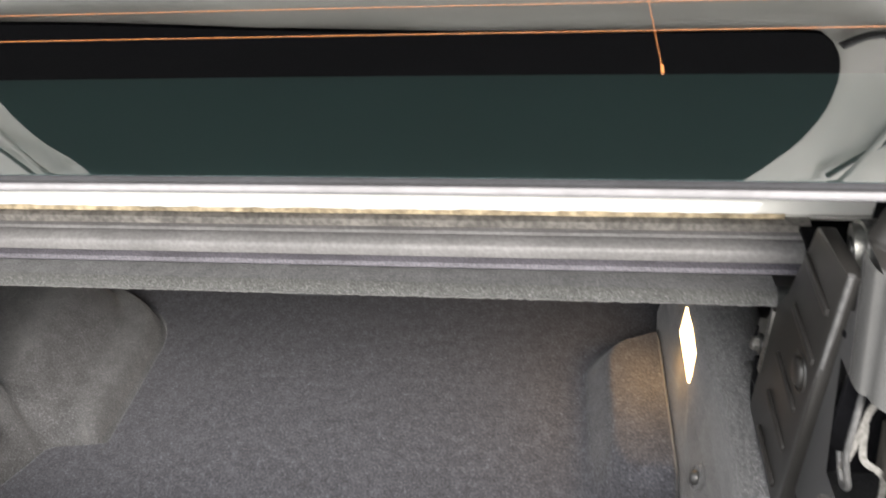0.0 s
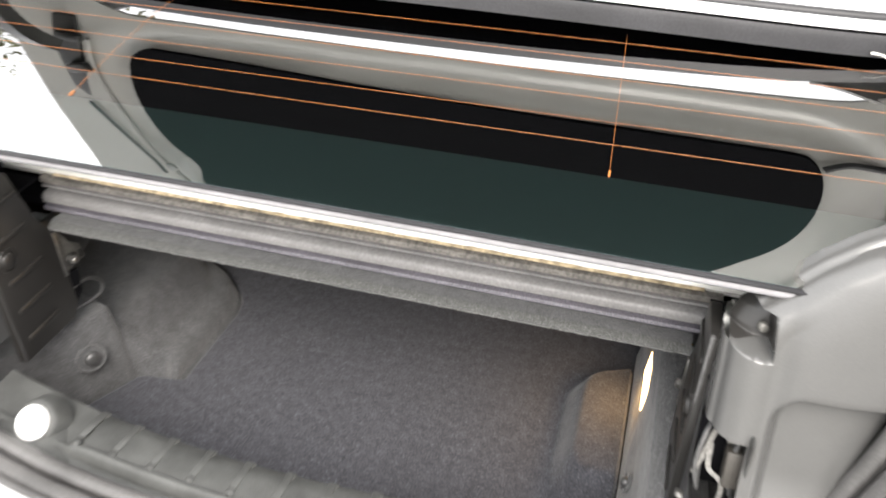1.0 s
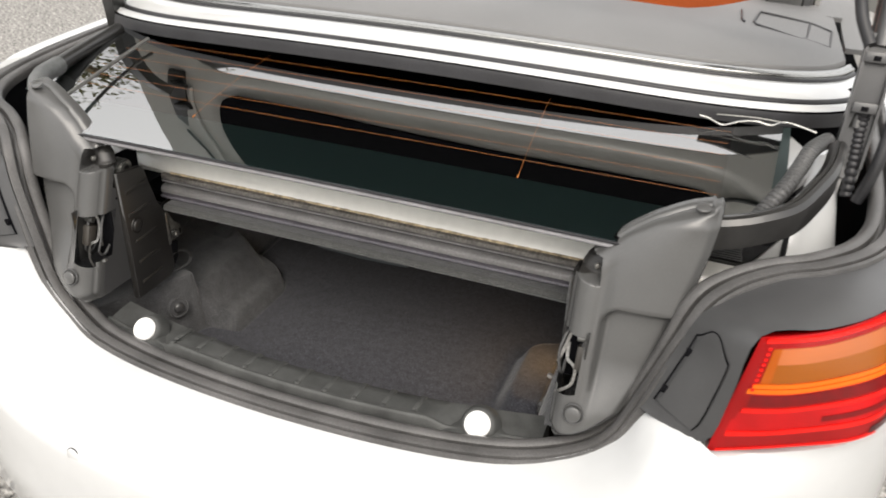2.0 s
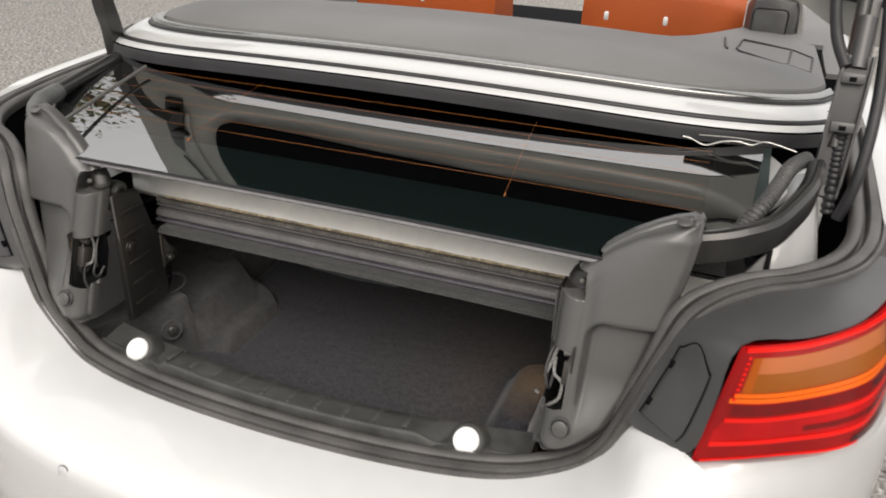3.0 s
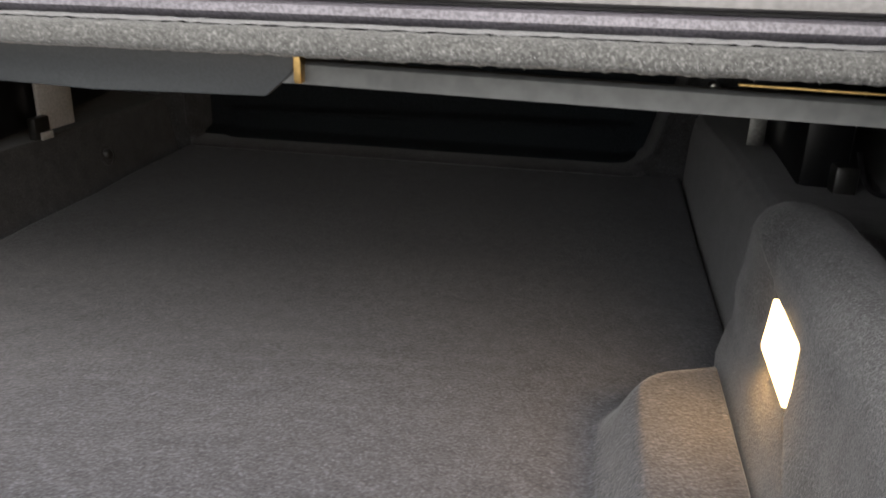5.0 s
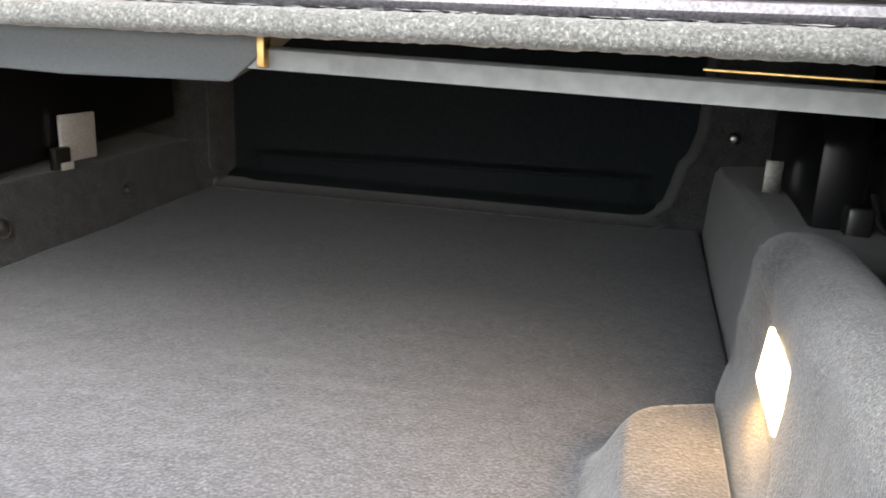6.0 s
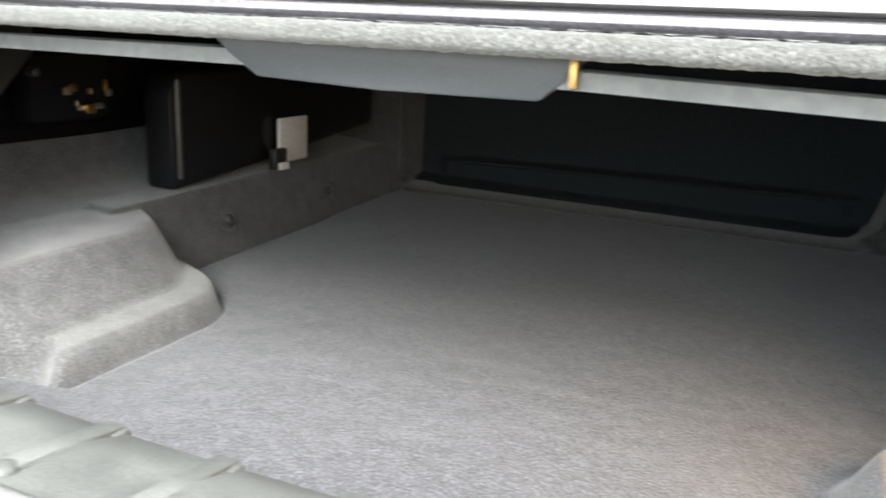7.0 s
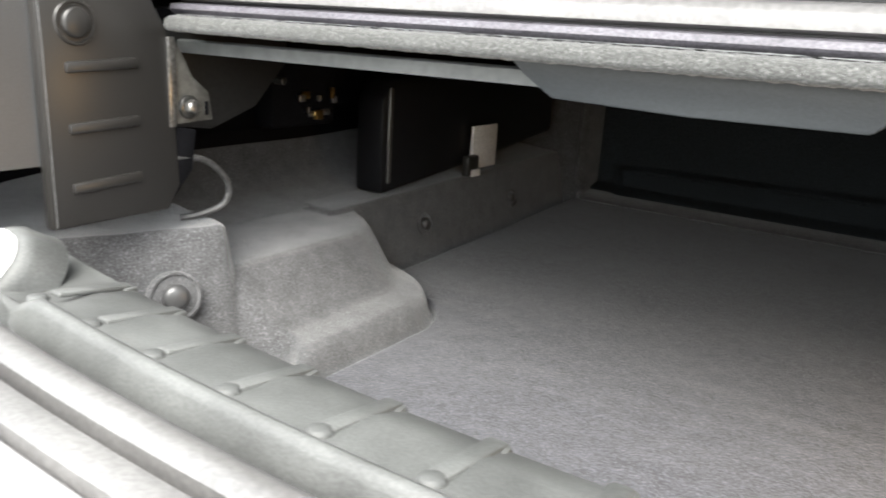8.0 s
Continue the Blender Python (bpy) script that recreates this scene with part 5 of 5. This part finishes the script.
# added unseen panels block the sky from the rear window's reflection
for s in (1, -1):
    part("lid_corner_trim", sheet(lambda x, v: (s * x, 0.592 + 0.12 * v, 1.317 - 0.012 * v - 0.034 * (1 - sstep(0.52, 0.66, x)) + 0.10 * max(0, x - 0.56)), span(0.52, 0.78, 16), span(0, 1, 4), thick=(0, 0, -0.006)), PLASTIC, lid, "added black panel that keeps sky out of the window's reflection")
part("lid_liner", prism(liner_outline(), (0, 0.012, 0.004)), DEEP_BLACK, lid, "black lid liner with rounded corners")
for s in (1, -1):
    if s < 0:
        st = curve([(-0.718, 0.505, 1.01), (-0.714, 0.492, 1.07), (-0.706, 0.476, 1.13), (-0.700, 0.456, 1.185), (-0.708, 0.46, 1.28), (-0.73, 0.50, 1.38)], 6)
        part("lid_arm", sweep(st, [(-0.014, -0.018), (-0.014, 0.016), (0.014, 0.016), (0.014, -0.018)], up=(0, -1, 0.2)), GLOSS_BLACK, lid, "black curved lid arm")
        continue
    part("lid_hinge", prism([(s * 0.69, 0.575, 1.30), (s * 0.76, 0.575, 1.29), (s * 0.75, 0.54, 1.38), (s * 0.715, 0.515, 1.44), (s * 0.69, 0.54, 1.38)], (0, 0.02, 0.006), 0.004), GLOSS_BLACK, lid)
    st = curve([(s * 0.752, 0.395, 1.02), (s * 0.757, 0.42, 1.08), (s * 0.760, 0.46, 1.17), (s * 0.760, 0.52, 1.28), (s * 0.758, 0.57, 1.38)], 6)
    part("lid_arm", sweep(st, [(-0.013, -0.022), (-0.013, 0.018), (0.013, 0.018), (0.013, -0.022)], up=(0, -1, 0.2)), PLASTIC, lid, "black lid support arm")
    part("gas_strut", tube([(s * 0.745, 0.40, 1.10), (s * 0.748, 0.55, 1.42)], 0.011, 14), GLOSS_BLACK, lid, "black gas strut")
    part("strut_collar", tube([(s * 0.752, 0.432, 1.215), (s * 0.754, 0.475, 1.285)], 0.0145, 16), PLASTIC, lid)
    chan = part("arm_channel", sweep(curve([(s * 0.744, 0.385, 1.045), (s * 0.747, 0.398, 1.10), (s * 0.750, 0.415, 1.17), (s * 0.752, 0.436, 1.235)], 6),
                                     [(-0.022, -0.010), (-0.022, 0.012), (-0.018, 0.012), (-0.017, 0.002), (0.017, 0.002), (0.018, 0.012), (0.022, 0.012), (0.022, -0.010)], up=(0, -1, 0.2)), PLASTIC, lid, "black plastic channel on the lid arm", smooth=30)
    for z, y in ((1.135, 0.396), (1.205, 0.418)):
        part("clip_plate", box((s * 0.748, y - 0.004, z), (0.034, 0.008, 0.016), 0.002, turn=pose(0, 0, 0, -16)), PLASTIC, chan)
        part("clip_eye", box((s * 0.748, y - 0.0085, z), (0.010, 0.003, 0.007), 0.001, turn=pose(0, 0, 0, -16)), DEEP_BLACK, chan)
    part("channel_hose", hose(curve([(s * 0.756, 0.375, 1.00), (s * 0.754, 0.388, 1.05), (s * 0.752, 0.398, 1.09), (s * 0.751, 0.404, 1.125)], 14), 0.010), RUBBER, chan, "ribbed black hose")
    part("arm_hose", tube(curve([(s * 0.77, 0.36, 1.00), (s * 0.785, 0.37, 1.07), (s * 0.79, 0.42, 1.18), (s * 0.78, 0.5, 1.32)], 6), 0.009, 10), RUBBER, lid, "black hose")
    part("arm_hose", tube(curve([(s * 0.735, 0.42, 1.22), (s * 0.715, 0.45, 1.26), (s * 0.705, 0.50, 1.32), (s * 0.71, 0.55, 1.40)], 6), 0.009, 10), RUBBER, lid, "black hose")
    part("grommet", disc((s * 0.785, 0.555, 1.305), (0, -1, 0), 0.014, 0.008, 0.003, 18), RUBBER, lid)

hinge = part("lid_hinge", prism([(-0.700, 0.572, 1.335), (-0.745, 0.572, 1.330), (-0.772, 0.53, 1.42), (-0.790, 0.48, 1.55), (-0.768, 0.465, 1.59), (-0.742, 0.49, 1.545), (-0.722, 0.535, 1.43)], (0, 0.02, 0.006), 0.004), GLOSS_BLACK, lid, "black lid hinge bracket")
part("hinge_link", box((-0.735, 0.498, 1.475), (0.055, 0.018, 0.028), 0.005, turn=pose(0, 0, 0, 24, 18)), GLOSS_BLACK, hinge)
part("hinge_link", box((-0.722, 0.54, 1.385), (0.050, 0.018, 0.024), 0.005, turn=pose(0, 0, 0, 24, -12)), GLOSS_BLACK, hinge)
part("lid_stay", tube([(-0.775, 0.455, 1.60), (-0.700, 0.345, 1.84)], 0.004, 8), GLOSS_BLACK, lid)
for s in (1, -1):
    part("frame_bead", tube(curve([(s * 0.70, 0.55, 1.40), (s * 0.715, 0.50, 1.50), (s * 0.71, 0.43, 1.66), (s * 0.68, 0.36, 1.80), (s * 0.60, 0.30, 1.93)], 6), 0.006, 8), WHITE_SHADED, lid, "pressed bead of the lid frame")
    part("frame_hole", disc((s * 0.665, 0.352, 1.80), (0, -0.9, -0.4), 0.014, 0.005, 0.002, 20), DARK_METAL, lid)
part("lid_cable", tube(curve([(0.585, 0.505, 1.475), (0.62, 0.520, 1.462), (0.67, 0.525, 1.470), (0.73, 0.515, 1.45), (0.76, 0.535, 1.40)], 6), 0.008, 8), RUBBER, lid, "black cable clipped to the lid")
part("lid_bracket", box((0.735, 0.505, 1.50), (0.05, 0.02, 0.07), 0.006, turn=pose(0, 0, 0, 24)), GLOSS_BLACK, lid)
part("lid_stay", tube([(0.66, 0.37, 1.80), (0.76, 0.44, 1.64)], 0.005, 8), GLOSS_BLACK, lid)

# ---- hinge fittings inside the roof well ----
rnd = random.Random(21)
for s in (-1, 1):
    unit = part("hinge_body", box((s * 0.50, 0.44, 0.745), (0.03, 0.10, 0.07), 0.006), DEEP_BLACK, roof, "black roof hinge with plated fittings")
    for k in range(9):
        p = (s * (0.475 + 0.01 * rnd.random()), 0.425 + 0.007 * k, 0.722 + 0.03 * rnd.random())
        part("fitting", box(p, (0.005, 0.004 + 0.008 * rnd.random(), 0.003 + 0.010 * rnd.random()), 0.001), BRASS if k % 3 == 1 else METAL, unit)
    part("pin", disc((s * 0.455, 0.365, 0.765), (-s, 0, 0), 0.004, 0.012, 0.001, 12), GLOSS_BLACK, unit)

# ---- rear wheels ----
for s in (1, -1):
    wheel = thing("wheel", "rear car wheel with a black tyre", "wheel", "wheels")
    rows = []
    for a, r in ((0.0, 0.22), (0.0, 0.30), (0.03, 0.33), (0.20, 0.33), (0.24, 0.30), (0.24, 0.22)):
        rows.append([(s * (0.66 + a), 0.95 + r * math.cos(2 * math.pi * k / 40), 0.33 + r * math.sin(2 * math.pi * k / 40)) for k in range(40)])
    part("tyre", loft(bmesh.new(), rows, ring=True), RUBBER, wheel)
    part("rim", disc((s * 0.70, 0.95, 0.33), (s, 0, 0), 0.225, 0.18, 0.02, 40), DARK_METAL, wheel)


# ---- trees at the edge of the car park ----
def tree(x, y, h, seed):
    rnd = random.Random(seed)
    root = thing("tree", "leafy green tree at the edge of the car park", "tree", "trees")
    root.location = (x, y, 0)
    bm = bmesh.new()
    tube([(0, 0, -0.1), (0.05, 0, h * 0.25), (0.0, 0.08, h * 0.55), (0.05, 0.0, h * 0.85)], 0.13, 10, bm=bm)
    for k in range(9):
        a = k * 2.4
        z0 = h * (0.3 + 0.05 * k)
        tube([(0, 0, z0), (0.9 * math.cos(a), 0.9 * math.sin(a), z0 + 0.5), (1.7 * math.cos(a), 1.7 * math.sin(a), z0 + 1.3)], 0.045, 6, bm=bm)
    part("trunk", bm, BARK, root)
    verts, faces = [], []
    for _ in range(7000):
        u, v, w3 = rnd.gauss(0, 1), rnd.gauss(0, 1), rnd.gauss(0, 1)
        d = math.sqrt(u * u + v * v + w3 * w3)
        r = rnd.random() ** 0.4 * (1 + 0.35 * math.sin(3 * u / d) * math.cos(4 * w3 / d))
        c = Vector((u / d * r * h * 0.30, v / d * r * h * 0.30, h * 0.62 + w3 / d * r * h * 0.36))
        if noise.noise(c * 0.9) < -0.12:
            continue
        a, b = Vector((rnd.uniform(-1, 1), rnd.uniform(-1, 1), rnd.uniform(-1, 1))).normalized() * 0.075, Vector((rnd.uniform(-1, 1), rnd.uniform(-1, 1), rnd.uniform(-1, 1))).normalized() * 0.042
        i = len(verts)
        verts += [c - a, c + b, c + a, c - b]
        faces.append((i, i + 1, i + 2, i + 3))
    me = bpy.data.meshes.new("crown")
    me.from_pydata([tuple(v) for v in verts], [], faces)
    me.materials.append(LEAF)
    crown = new("crown", me)
    crown.parent = root
    return root


tree(-8.3, 5.6, 8.8, 1)
tree(-11.0, 8.5, 9.0, 2)
tree(-10.5, 2.6, 7.0, 3)


# ---- loose fibres standing out of the pile ----
def pile(name, fn, u_range, v_range, count, seed, parent, mat=FIBRE):
    rnd = random.Random(seed)
    verts, faces = [], []
    for _ in range(count):
        u, v = rnd.uniform(*u_range), rnd.uniform(*v_range)
        p, q, r = Vector(fn(u, v)), Vector(fn(u + 0.002, v)), Vector(fn(u, v + 0.002))
        n = (q - p).cross(r - p).normalized()
        if n.z < 0:
            n = -n
        a = rnd.uniform(0, 2 * math.pi)
        flat = ((q - p).normalized() * math.cos(a) + (r - p).normalized() * math.sin(a)).normalized()
        tip = p + n * rnd.uniform(0.0006, 0.0018) + flat * rnd.uniform(0.0012, 0.0040)
        side = flat.cross(n) * 0.00013
        i = len(verts)
        verts += [tuple(p + n * 0.0003 - side), tuple(p + n * 0.0003 + side), tuple(tip)]
        faces.append((i, i + 1, i + 2))
    me = bpy.data.meshes.new(name)
    me.from_pydata(verts, [], faces)
    me.materials.append(mat)
    ob = new(name, me)
    ob.parent = parent
    ob["kind"] = "stuff"


pile("pile_fuzz", block_point, (0.12, 0.80), (0.10, 0.495), 17000, 31, liner, PALE_FIBRE)
pile("pile_fuzz", lambda x, y: (x, y, left_height(x, y)), (-0.52, -0.29), (0.10, 0.90), 6000, 32, liner)
pile("pile_fuzz", lambda x, y: (x, y, floor_height(x, y)), (-0.44, 0.35), (0.10, 0.75), 9000, 33, mat)
